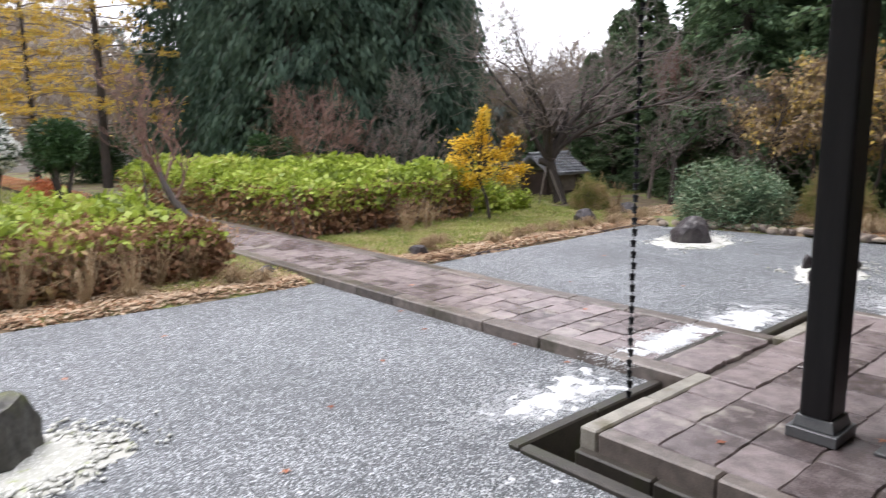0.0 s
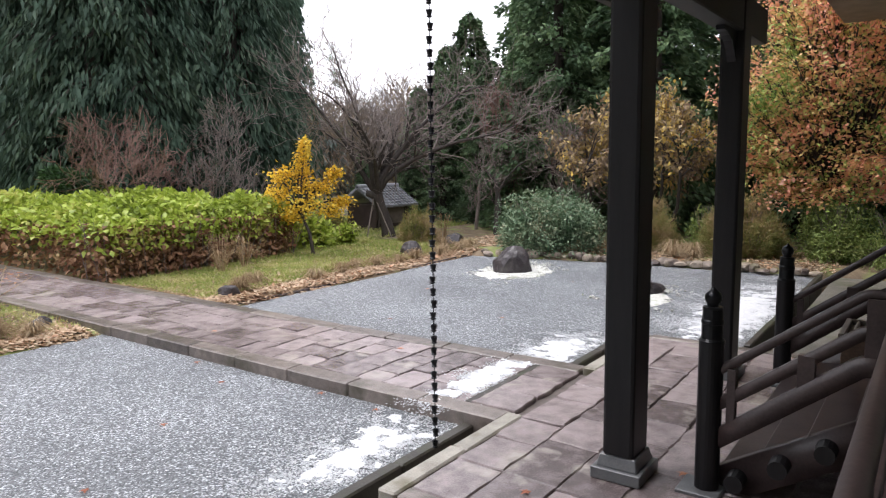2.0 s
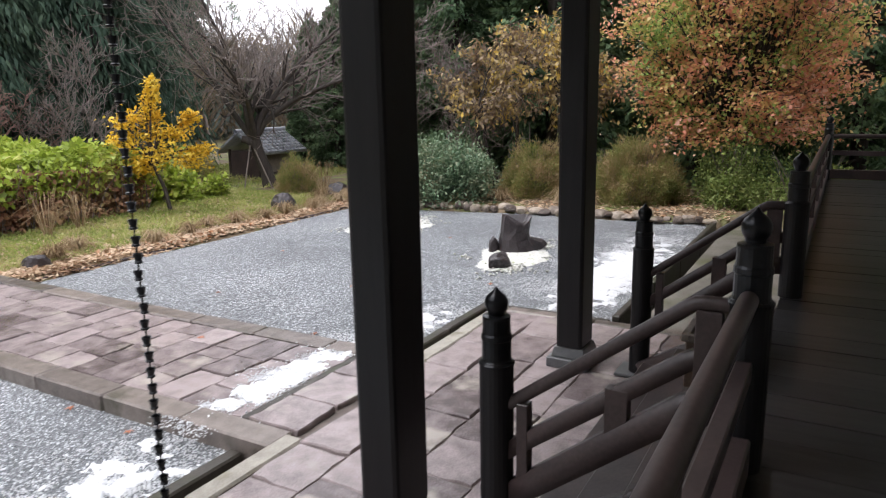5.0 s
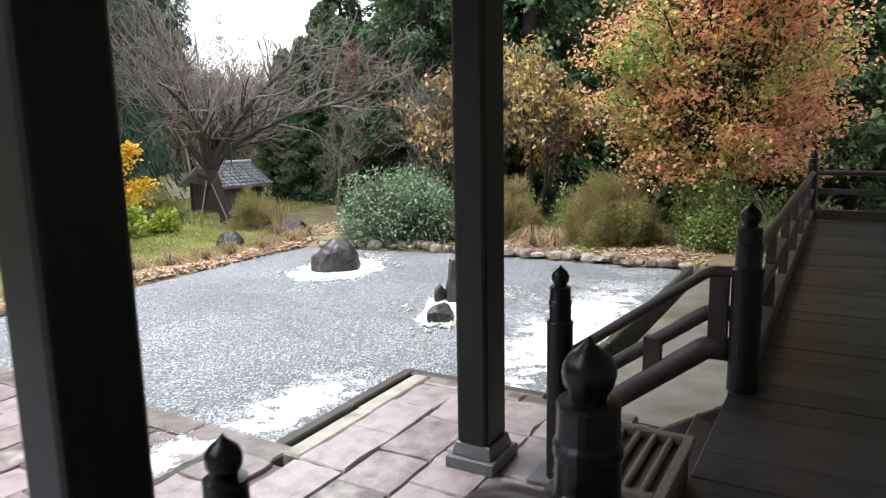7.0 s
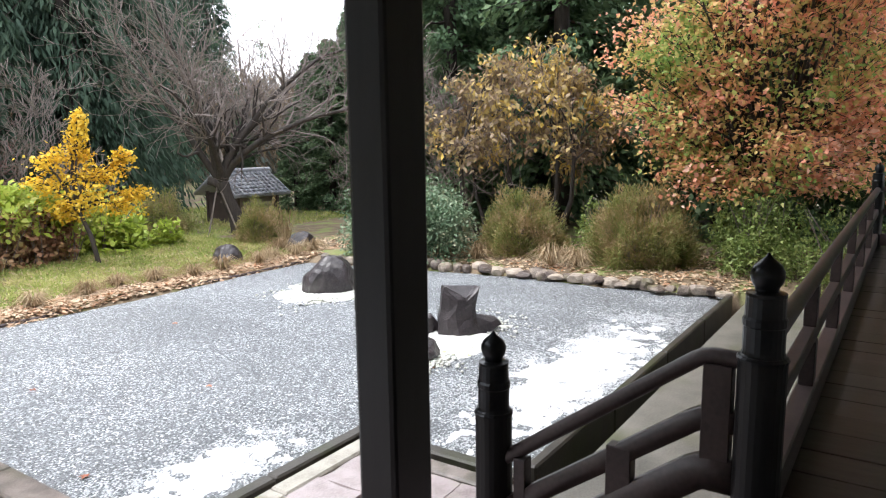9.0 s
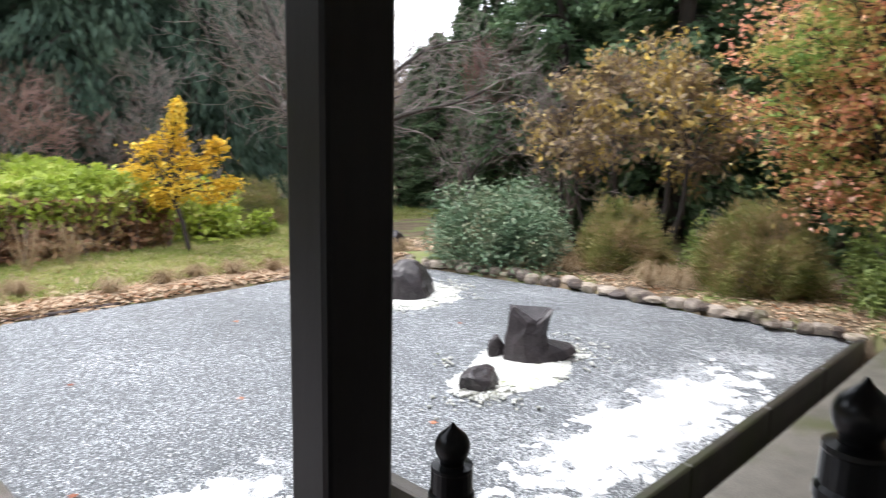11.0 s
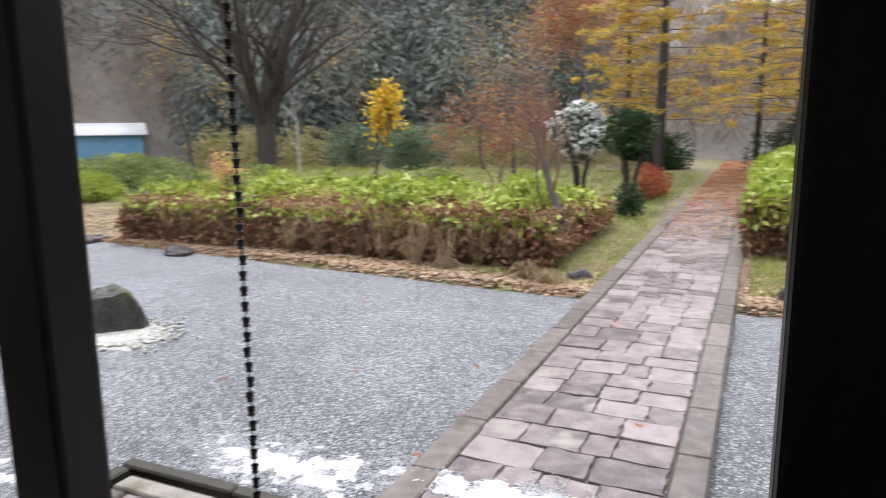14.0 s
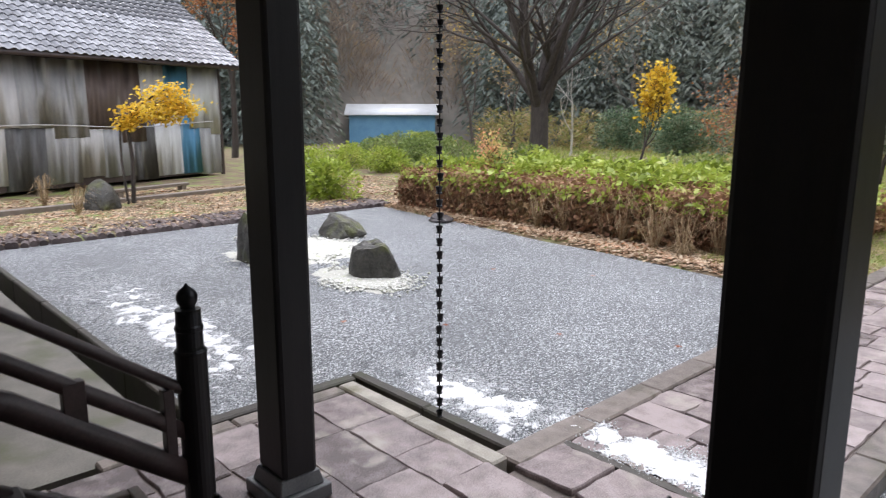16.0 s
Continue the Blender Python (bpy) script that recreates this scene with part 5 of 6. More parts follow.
scatter("grass", 34000, strip(1.1, 9.0, 9.5, 13.5), 206, GRASS, "short frosted grass between gravel and hedge", "grass", (0.1, 0.012), 0.1, 0.02, 1.2)
scatter("grass", 14000, strip(6.3, 12.5, 15.0, 19.0), 207, GRASS, "short grass under the trees", "grass", (0.14, 0.02), 0.1, 0.02, 1.2)
scatter("grass", 9000, strip(-3.2, 9.0, -1.0, 16.0), 208, GRASS, "thin frosted grass beside the path", "grass", (0.08, 0.012), 0.1, 0.02, 1.0)
scatter("grass", 30000, strip(-26.0, 15.0, -1.2, 34.0), 209, GRASS, "rough grass behind the hydrangea bed", "grass", (0.22, 0.03), 0.1, 0.02, 1.2)


def tuft(x, y, seed, reach, n, material=STRAW, name="dry_grass_tuft", label="clump of pale dry grass blades", flop=0.9):
    rng = np.random.RandomState(seed)
    root = thing(name, (x, y, float(ground_height(np.array(x), np.array(y)))), label, "grass", "grass clumps")
    chains = []
    for k in range(n):
        a, r = rng.uniform(0, math.tau), rng.uniform(0.3, 1) * reach
        h = rng.uniform(0.4, 1.0) * reach * (1.5 - flop)
        c, s = math.cos(a), math.sin(a)
        chains.append(([(c * 0.03, s * 0.03, -0.02), (c * r * 0.4, s * r * 0.4, h), (c * r, s * r, h * (1 - flop) + 0.03)], [0.006, 0.005, 0.002]))
    faces("blade_mass", *tubes(chains, 3), material, root)


for k, (x, y, r) in enumerate([(2.0, 9.15, 0.5), (2.6, 9.5, 0.45), (8.2, 9.0, 0.4), (9.2, 8.9, 0.5), (9.0, 9.6, 0.5), (10.0, 3.3, 0.6), (10.2, 3.6, 0.5), (-2.1, 9.1, 0.5), (-1.7, 8.9, 0.4), (-3.6, 9.3, 0.4), (5.6, 9.0, 0.45), (4.4, 8.9, 0.4), (7.0, 9.0, 0.45), (3.6, 8.85, 0.4), (5.0, 9.1, 0.4), (6.3, 8.9, 0.4), (7.7, 8.8, 0.45), (8.7, 8.85, 0.45), (9.9, 3.75, 0.7), (9.75, 5.2, 0.5), (9.6, 6.0, 0.45)]):
    tuft(x, y, 300 + k, r, 110)
for k, (x, y, r) in enumerate([(3.2, 11.3, 0.9), (-3.1, 9.6, 0.9), (-5.0, 9.6, 1.0), (-5.4, 9.7, 0.9), (-7.6, 9.9, 0.8), (-2.5, 9.7, 0.7), (9.4, 9.9, 0.9), (3.9, 11.4, 0.8), (-17.3, 3.0, 0.8), (-4.2, 9.4, 0.9), (-6.3, 9.6, 0.9), (-6.9, 9.5, 0.8), (-8.6, 9.8, 0.9), (-9.7, 9.9, 0.9), (-10.8, 10.0, 0.8), (-3.6, 9.3, 0.8), (-15.2, 3.2, 0.7)]):
    tuft(x, y, 330 + k, r * 0.9, 34, STRAW, "dry_reed_clump", "spreading clump of dry tan reed stalks", 0.35)

edging = tagged(new("court_edging"), "rough low stone edging along the gravel", "edging", kind="structure")
rng = np.random.RandomState(17)
for k in range(40):
    y = 0.75 + k * 0.19
    x = 9.33 - max(0, y - 5.0) * 0.2 + rng.uniform(-0.1, 0.13)
    bm = bmesh.new()
    bmesh.ops.create_icosphere(bm, subdivisions=2, radius=1)
    sx, sy, sz = rng.uniform(0.08, 0.2), rng.uniform(0.07, 0.19), rng.uniform(0.05, 0.14)
    for v in bm.verts:
        q = v.co * (1 + 0.3 * noise.noise(v.co * 1.6 + Vector((k * 3.1, 0, 0))))
        v.co = Vector((q.x * sx, q.y * sy, max(-0.6, min(0.8, q.z)) * sz))
    s = part("edging_stone", bm, EDGE_STONE, edging)
    s.location, s.rotation_euler = (x, y, 0.05 + rng.uniform(0, 0.05)), (0, 0, rng.uniform(0, 3))
tile_rim = tagged(new("tile_edging"), "row of old dark roof tiles set along the gravel", "edging", kind="structure")
shared = None
for k in range(64):
    y = 0.6 + k * 0.145
    for row in range(4):
        if shared is None:
            bm = bmesh.new()
            V, F = tubes([([(-0.14, 0, 0), (0.14, 0, 0)], [0.075, 0.075])], 8)
            vs = [bm.verts.new(tuple(map(float, v))) for v in V]
            for f in F:
                bm.faces.new([vs[c] for c in f])
            bm.faces.new(vs[:8][::-1]), bm.faces.new(vs[8:])
            shared = part("edge_tile", bm, mat("dark_clay_tile", (0.06, 0.045, 0.045), (0.16, 0.125, 0.12), 6, 0.5, 0.4, 60, objrand=0.5), tile_rim)
            ob = shared
        else:
            ob = new("edge_tile", shared.data)
            ob.parent = tile_rim
        ob.location, ob.rotation_euler = (-12.2 - 0.3 * row, y + 0.07 * (row % 2) + rng.normal() * 0.02, 0.03 + rng.uniform(-0.015, 0.02)), (0, rng.normal() * 0.06, rng.normal() * 0.14)
twig_line = kerb("court_rim", 0.98, 8.42, 9.0, 8.47, -0.1, 0.045, BROWN_WOOD, "thin dark timber rim of the gravel court", 1.6)

# trees and bushes along the path and behind the hydrangea bed
spreading_tree((-17.3, 22.0, 0), 401, "large bare spreading tree with fine twigs", 3.2, 0.42, 11.5)
larch((-3.0, 31.0, 0), 402, 13, 3.6, 0.27, LARCH, "tall larch with golden autumn needles")
larch((2.5, 31.5, 0), 403, 14, 4.0, 0.22, LARCH, "tall larch with yellow-green autumn needles")
larch((-4.8, 33.0, 0), 404, 12, 3.0, 0.16, LARCH, "tall larch with golden autumn needles")
larch((0.9, 37.0, 0), 411, 13, 3.4, 0.16, LARCH, "tall larch with yellow-green autumn needles")
tree("rust_tree", (-7.5, 37.0, 0), 405, "tall rusty autumn tree by the path", BARK_GREY, RUST_PALE, 11, 0.16, depth=5, split=4, up=0.4, stem=0.34, leaf=(0.2, 0.12), per_tip=2, jitter=0.5, spread=0.9, width=3.0, twigs=TWIG)
tree("yellow_tree", (-10.8, 19.4, 0), 406, "small tree with bright yellow autumn leaves", BARK, YELLOW, 3.9, 0.06, depth=4, split=4, up=0.6, stem=0.3, leaf=(0.15, 0.12), per_tip=2, jitter=0.14, spread=0.6, width=0.8)
clumped_tree("yellow_maple", (-16.3, 4.8, 0), 407, "small crooked maple with golden leaves before the shed", BARK, YELLOW, [(0.0, 0.0, 0.06), (0.05, -0.12, 0.035)], [(0.3, 0.75, 2.55, 0.5, 0.55, 0.24), (0.15, 0.3, 2.35, 0.45, 0.45, 0.2), (0.3, 1.3, 2.6, 0.45, 0.45, 0.2), (0.2, 0.9, 2.9, 0.45, 0.5, 0.2), (0.25, 1.55, 2.45, 0.25, 0.3, 0.14), (0.1, -0.05, 2.1, 0.25, 0.25, 0.16), (0.2, 0.95, 2.25, 0.35, 0.4, 0.14)], 380, (0.1, 0.085), 0.3, 0.7, 0.045, soft=0.4)
tree("birch_tree", (-19.7, 27.4, 0), 408, "thin white-stemmed birch without leaves", mat("white_birch_bark", (0.4, 0.38, 0.36), (0.62, 0.6, 0.57), 5, 0.7, 0.2, 40), None, 8.5, 0.07, depth=4, split=3, up=0.6, stem=0.5, spread=0.6)
tree("rust_tree", (-30.5, 14.6, 0), 410, "tree with rust-orange autumn crown behind the shed", BARK, RUST_PALE, 12, 0.18, depth=5, split=4, up=0.4, stem=0.3, leaf=(0.18, 0.13), per_tip=3, jitter=0.3, spread=0.8, width=2.6)
for k, (x, y, h) in enumerate([(-23, 24, 8), (-26, 30, 9), (-12, 33, 9), (-9, 29, 8), (-20, 34, 9)]):
    tree("thin_autumn_tree", (x, y, 0), 420 + k, "slender tree with sparse ochre leaves", BARK_GREY, OCHRE, h, 0.1, depth=5, split=3, up=0.45, stem=0.3, leaf=(0.16, 0.1), per_tip=1, jitter=0.3, spread=0.75, twigs=TWIG, width=2.2)
tree("ochre_shrub", (-10.9, 11.9, 0), 430, "small shrub with ochre and red leaves", BARK, MAPLE, 2.0, 0.035, depth=4, split=4, up=0.5, stem=0.25, leaf=(0.09, 0.06), per_tip=2, jitter=0.1, spread=0.8)
tree("bare_shrub", (-12.3, 12.4, 0), 431, "thin bare shrub beside the bed", TWIG, OCHRE, 1.7, 0.03, depth=3, split=3, up=0.5, stem=0.4, leaf=(0.06, 0.04), per_tip=1)
tree("rust_shrub", (-6.4, 19.6, 0), 432, "loose rust-orange autumn shrub on thin stems", TWIG_RED, RUST_PALE, 3.7, 0.05, depth=5, split=4, up=0.35, stem=0.22, leaf=(0.11, 0.07), per_tip=1, jitter=0.2, spread=0.95, width=1.7, twigs=TWIG_RED)
bush("green_bush", (-10.5, 22.2, 0.9), (1.5, 1.3, 1.9), 433, "rounded dull green tree-like bush", RHODO, 7000, (0.14, 0.06), lumps=10)
bush("green_bush", (-14.0, 23.5, 0.9), (1.4, 1.3, 1.8), 434, "rounded dull green tree-like bush", RHODO, 6000, (0.14, 0.06), lumps=10)
for k, (x, y) in enumerate([(-13.5, 17.0), (-15.2, 18.4), (-17.8, 17.4), (-19.5, 15.3), (-15.0, 15.0), (-21, 19), (-18, 11.2), (-16.8, 9.8), (-8.2, 18.2), (-22, 15.5), (-24, 18), (-25.5, 21), (-20, 12.5), (-23, 22), (-30, 24.5), (-31, 27), (-28, 22), (-28, 25.5)]):
    bush("low_bush", (x, y, 0), (1.5, 1.2, 1.1), 440 + k, "low loose bush of yellow-green leaves", GREEN_BUSH if k % 3 else HEDGE_GREEN, 3000, (0.13, 0.07), lumps=8)

for k, (x, y) in enumerate([(-14.3, 7.8), (-13.7, 9.2), (-15.2, 9.0)]):
    bush("leafy_shrub", (x, y, 0.03), (0.75, 0.75, 1.3), 455 + k, "loose leafy yellow-green shrub by the shed", HEDGE_GREEN, 1300, (0.17, 0.09), 10, lumps=7)


def standard_tree(loc, seed, label, stem, radius, crown, dots=None):
    """A clipped round crown on a few short stems."""
    rng = np.random.RandomState(seed)
    root = thing("round_tree", loc, label, "tree")
    chains = []
    for k in range(3):
        a = k * 2.1
        chains.append(([(math.cos(a) * 0.08, math.sin(a) * 0.08, -0.05), (math.cos(a) * 0.15, math.sin(a) * 0.15, stem * 0.6), (math.cos(a) * 0.4, math.sin(a) * 0.4, stem * 1.15)], [0.08, 0.07, 0.03]))
    faces("trunk", *tubes(chains, 7), BARK, root, smooth=True)
    P, D = [], []
    for k in range(10):
        d = rng.normal(size=3); d /= np.linalg.norm(d)
        p, q = blob_points(rng, 650, d * radius * 0.5 + np.array([0, 0, stem + radius * 0.7]), np.array([radius] * 3) * rng.uniform(0.4, 0.6), 0.5)
        P.append(p), D.append(q)
    P, D = np.concatenate(P), np.concatenate(D)
    faces("crown", *leaves(rng, P, 0.13, 0.06, 0.3, 0.0, D + rng.normal(size=P.shape) * 0.5), crown, root)
    if dots:
        c = np.array([0, 0, stem + radius * 0.7])
        q = P[rng.permutation(len(P))[:3200]]
        out = (q - c) / np.linalg.norm(q - c, axis=1)[:, None]
        faces("blossom", *leaves(rng, q + out * 0.09, 0.16, 0.14, 0.2), dots, root)
    return root


standard_tree((-3.75, 19.4, 0), 450, "round evergreen tree covered in white blossom", 1.6, 0.85, DARK_GREEN, WHITE_PETAL)
standard_tree((-2.2, 18.9, 0), 451, "small round dark evergreen tree beside the path", 1.6, 0.75, DARK_GREEN)
standard_tree((4.0, 19.0, 0), 452, "small round dark evergreen tree behind the hedge", 1.4, 0.8, DARK_GREEN)
for k, (x, y, h) in enumerate([(4.8, 18.4, 4.4), (8.0, 17.8, 4.8), (13.6, 11.5, 5.4), (13.4, 7.6, 4.2), (6.4, 19.0, 4.0)]):
    tree("bare_tree", (x, y, 0), 460 + k, "bare tree with a haze of fine brown twigs", TWIG, None, h, 0.07, depth=5, split=4, up=0.35, stem=0.24, spread=0.9, twigs=TWIG if k % 2 else TWIG_RED, fine=0.008, shrink=0.74, width=1.9)
for k, (x, y, h) in enumerate([(27, 34, 13), (24, 30, 10), (30, 33, 9), (33, 40, 12)]):
    tree("thin_pine", (x, y, 0), 480 + k, "thin far pine with sparse tufts", TWIG, CYPRESS, h, 0.1, depth=4, split=5, up=0.05, stem=0.6, spread=1.2, leaf=(0.16, 0.04), per_tip=2, jitter=0.15, shrink=0.3)

# ---- small roofed well-house behind the plum tree ----
TILE = mat("blue_grey_roof_tile", (0.11, 0.115, 0.13), (0.33, 0.34, 0.37), 5, 0.3, 0.3, 50, objrand=0.4)
hut = thing("well_house", (12.3, 14.7, -0.05), "small hut with a low grey tiled roof", "hut")
hut.rotation_euler = (0, 0, radians(-7))
hut.scale = (0.64, 0.84, 0.94)
part("wall", boxes((-1.1, -0.8, -0.1, 1.1, 0.8, 1.05), bevel=0.02), BROWN_WOOD, hut)
for sgn in (-1, 1):
    V, F = swept(2.9, 0.06, [(0, sgn * 1.25, 0.98), (0, 0, 1.62)])
    faces("roof_slope", V, F, TILE, hut)
    for k in range(13):
        x = -1.38 + k * 0.23
        V, F = tubes([([(x, sgn * 1.27, 1.02), (x, sgn * 0.02, 1.66)], [0.045, 0.045])], 6)
        faces("roof_rib", V, F, TILE, hut)
for sgn in (-1, 1):
    for q in range(7):
        y = 1.25 - q * 0.18
        V, F = swept(2.86, 0.03, [(0, sgn * (y + 0.02), 1.035 + q * 0.092), (0, sgn * (y - 0.13), 1.085 + q * 0.092)])
        faces("tile_course", V, F, TILE, hut)
for x in (-1.02, 1.02):
    for y in (-0.92, 0.92):
        part("corner_post", boxes((x - 0.06, y - 0.05, 0, x + 0.06, y + 0.05, 1.08), bevel=0.008), BROWN_WOOD, hut)
part("wall_panel", boxes((-0.9, -0.84, 0.35, 0.9, -0.815, 0.95), bevel=0.004), rim, hut, "pale weathered board panel")
V, F = tubes([([(-1.5, 0, 1.68), (1.5, 0, 1.68)], [0.09, 0.09])], 8)
faces("ridge", V, F, TILE, hut)

# ---- patched shed with a tiled roof ----
shed = thing("shed", (-21.35, 7.36, 0), "old shed patched with grey sheets under a tiled roof", "shed")
shed.rotation_euler = (0, 0, radians(109))
SHEETS = [mat("sheet_" + n, d, l, 2.2, 0.6, 0.3, 30, stretch=(4, 4, 0.5), spots=s, spot_at=0.64) for n, d, l, s in (
    ("pale", (0.4, 0.4, 0.41), (0.62, 0.62, 0.63), (0.2, 0.19, 0.18)), ("grey", (0.23, 0.235, 0.245), (0.43, 0.435, 0.445), (0.12, 0.115, 0.11)),
    ("brown", (0.07, 0.05, 0.045), (0.16, 0.12, 0.11), (0.2, 0.19, 0.18)), ("white", (0.5, 0.51, 0.52), (0.66, 0.67, 0.68), (0.3, 0.3, 0.3)), ("blue", (0.05, 0.18, 0.32), (0.09, 0.26, 0.42), (0.3, 0.34, 0.36)), ("dark", (0.05, 0.05, 0.052), (0.13, 0.13, 0.135), (0.26, 0.26, 0.26)))]
part("body", boxes((-6.0, 0.1, 0.2, 2.9, 4.6, 3.9)), BROWN_WOOD, shed)
rng = np.random.RandomState(23)
UPPER = [(-7.0, 0), (-6.2, 1), (-5.3, 0), (-4.4, 1), (-3.4, 1), (-2.35, 2), (-1.2, 2), (-0.35, 0), (0.55, 4), (1.5, 3), (2.45, 0), (2.92, 0)]
LOWER = [(-7.0, 1), (-5.9, 0), (-4.9, 5), (-3.7, 1), (-2.7, 0), (-1.9, 1), (-0.8, 5), (0.05, 3), (1.12, 4), (1.95, 1), (2.92, 0)]
for row, runs in enumerate((UPPER, LOWER)):
    for (x, pick), (x_end, _) in zip(runs, runs[1:]):
        w = x_end - x
        z0, z1 = ((rng.uniform(1.35, 2.3), 3.85) if row == 0 else (0.32 + rng.uniform(-0.16, 0.14), 2.4))
        n = max(6, int(w / 0.075))
        lap = 0.022 * (1 - row) + rng.uniform(0, 0.014)
        skew = rng.uniform(-0.05, 0.05)
        V, F = [], []
        for q in range(n + 1):
            d = 0.012 * (q % 2) + lap
            for zz in (z0, z1):
                lean = skew * (zz - z0)
                V += [(x + lean + (w + 0.05) * q / n, 0.07 - d, zz + rng.normal() * 0.012), (x + lean + (w + 0.05) * q / n, 0.08 - d, zz)]
        for q in range(n):
            a, b = q * 4, q * 4 + 4
            F += [(a, b, b + 2, a + 2), (a + 1, a + 3, b + 3, b + 1), (a + 2, b + 2, b + 3, a + 3), (a, a + 1, b + 1, b)]
        faces("wall_sheet", V, F, SHEETS[pick], shed)
def sag(x):
    return 0.12 * math.sin(x * 0.9) * 0.5
V, F = tubes([([(q * 0.5 - 6, -0.03, 1.95 + sag(q * 0.5)) for q in range(18)], [0.018] * 18)], 6)
faces("pipe", V, F, SHEETS[0], shed, "thin sagging grey pipe")
part("corner_post", boxes((2.9, 0.02, 0.1, 3.0, 0.12, 3.95)), BROWN_WOOD, shed)
for sgn, y0 in ((1, -0.7),):
    V, F = swept(9.9, 0.1, [(-1.45, -0.7, 3.86), (-1.45, 2.4, 6.25)])
    roof_deck = faces("roof_deck", V, F, BROWN_WOOD, shed)
    V, F = swept(9.9, 0.1, [(-1.45, 5.5, 3.86), (-1.45, 2.45, 6.25)])
    faces("roof_deck", V, F, TILE, shed)
slope = math.atan2(2.39, 3.1)
bm = bmesh.new()
n = 9
lo = [[bm.verts.new((-0.145 + 0.29 * q / n, yy, zz + 0.028 * math.sin(q / n * math.tau) )) for q in range(n + 1)] for yy, zz in ((0.0, 0.03), (0.285, 0.0))]
hi = [[bm.verts.new((v.co.x, v.co.y, v.co.z + 0.018)) for v in r] for r in lo]
for q in range(n):
    bm.faces.new((hi[0][q], hi[0][q + 1], hi[1][q + 1], hi[1][q]))
    bm.faces.new((lo[0][q], lo[1][q], lo[1][q + 1], lo[0][q + 1]))
    bm.faces.new((lo[0][q], lo[0][q + 1], hi[0][q + 1], hi[0][q]))
bmesh.ops.recalc_face_normals(bm, faces=bm.faces)
tile_first = part("roof_tile", bm, TILE, roof_deck)
made = 0
for r in range(13):
    for c in range(33):
        d = r * 0.275
        x = 3.3 - c * 0.285
        if made == 0:
            ob = tile_first
        elif made < 300:
            ob = new("roof_tile", tile_first.data)
            ob.parent = roof_deck
        else:
            break
        ob.location = (x, -0.72 + d * math.cos(slope), 3.94 + d * math.sin(slope))
        ob.rotation_euler = (slope, 0, 0)
        made += 1
rest_V, rest_F, at = [], [], 0
src = np.array([v.co[:] for v in tile_first.data.vertices])
poly = [tuple(p.vertices) for p in tile_first.data.polygons]
ca, sa = math.cos(slope), math.sin(slope)
for idx in range(made, 14 * 33):
    r, c = divmod(idx, 33)
    d = r * 0.275
    p = np.column_stack([src[:, 0], src[:, 1] * ca - src[:, 2] * sa, src[:, 1] * sa + src[:, 2] * ca]) + np.array([3.3 - c * 0.285, -0.72 + d * ca, 3.94 + d * sa])
    rest_V.append(p)
    rest_F += [tuple(q + at for q in f) for f in poly]
    at += len(p)
tagged(faces("roof_tile_rest", np.concatenate(rest_V), np.array(rest_F), TILE, roof_deck), kind="stuff")
V, F = tubes([([(-6.4, 2.4, 6.36), (3.5, 2.4, 6.36)], [0.13, 0.13])], 8)
faces("ridge", V, F, TILE, shed)
log = part("timber_log", boxes((-4.5, -0.09, 0.0, 4.5, 0.09, 0.2), bevel=0.02), rim)
log.matrix_basis = pose(-16.75, 5.3, 0.0, 0, 0, 100)
tagged(log, "long weathered timber lying before the shed", "timber")
plank = part("timber_bench", boxes((-1.2, -0.12, 0.22, 1.2, 0.12, 0.3), (-1.1, -0.1, 0, -0.95, 0.1, 0.22), (0.95, -0.1, 0, 1.1, 0.1, 0.22), bevel=0.01), rim)
plank.matrix_basis = pose(-18.0, 5.9, 0.02, 0, 0, 106)
tagged(plank, "low weathered plank bench before the shed", "bench")

far_house = thing("far_house", (-38.0, 30.6, 0), "low blue-walled house with a pale metal roof", "house")
far_house.rotation_euler = (0, 0, radians(50))
far_house.scale = (1, 1, 0.78)
part("wall", boxes((-3.0, -1.6, 0, 3.0, 1.6, 2.7)), mat("blue_sheet", (0.07, 0.2, 0.36), (0.13, 0.3, 0.46), 2, 0.5, 0.1, 20), far_house)
pale = mat("pale_metal_roof", (0.5, 0.52, 0.54), (0.68, 0.7, 0.72), 2, 0.4, 0.1, 20)
for sgn in (-1, 1):
    V, F = swept(6.6, 0.07, [(0, sgn * 2.0, 2.65), (0, 0, 3.6)])
    faces("roof_slope", V, F, pale, far_house)

# ---- wooded hill behind, far off ----
def hill_height(ang, r):
    ridge = 46 * np.clip((-ang - 0.05) / 0.35, 0, 1) ** 0.8 * np.clip((2.4 + ang) / 0.4, 0, 1)
    ridge = ridge * (1 + 0.18 * np.sin(ang * 9)) + 4 + 20 * np.clip((0.34 - ang) / 0.15, 0, 1)
    return ridge * np.clip((r - 48) / 95, 0, 1) ** 0.9 - 0.3


ang, rad = np.meshgrid(np.linspace(-2.5, 0.4, 90), np.concatenate([np.linspace(45, 150, 40), [220, 400]]), indexing="ij")
HX, HY, HZ = np.sin(ang) * rad, np.cos(ang) * rad, hill_height(ang, rad)
i, j = np.meshgrid(np.arange(89), np.arange(41), indexing="ij")
a = i * 42 + j
hill = faces("hill", np.stack([HX, HY, HZ], -1).reshape(-1, 3), np.stack([a, a + 42, a + 43, a + 1], -1).reshape(-1, 4), HAZED_HILLSIDE, smooth=True)
tagged(hill, "steep wooded hillside with mist painted into its colour", "hill", kind="structure")


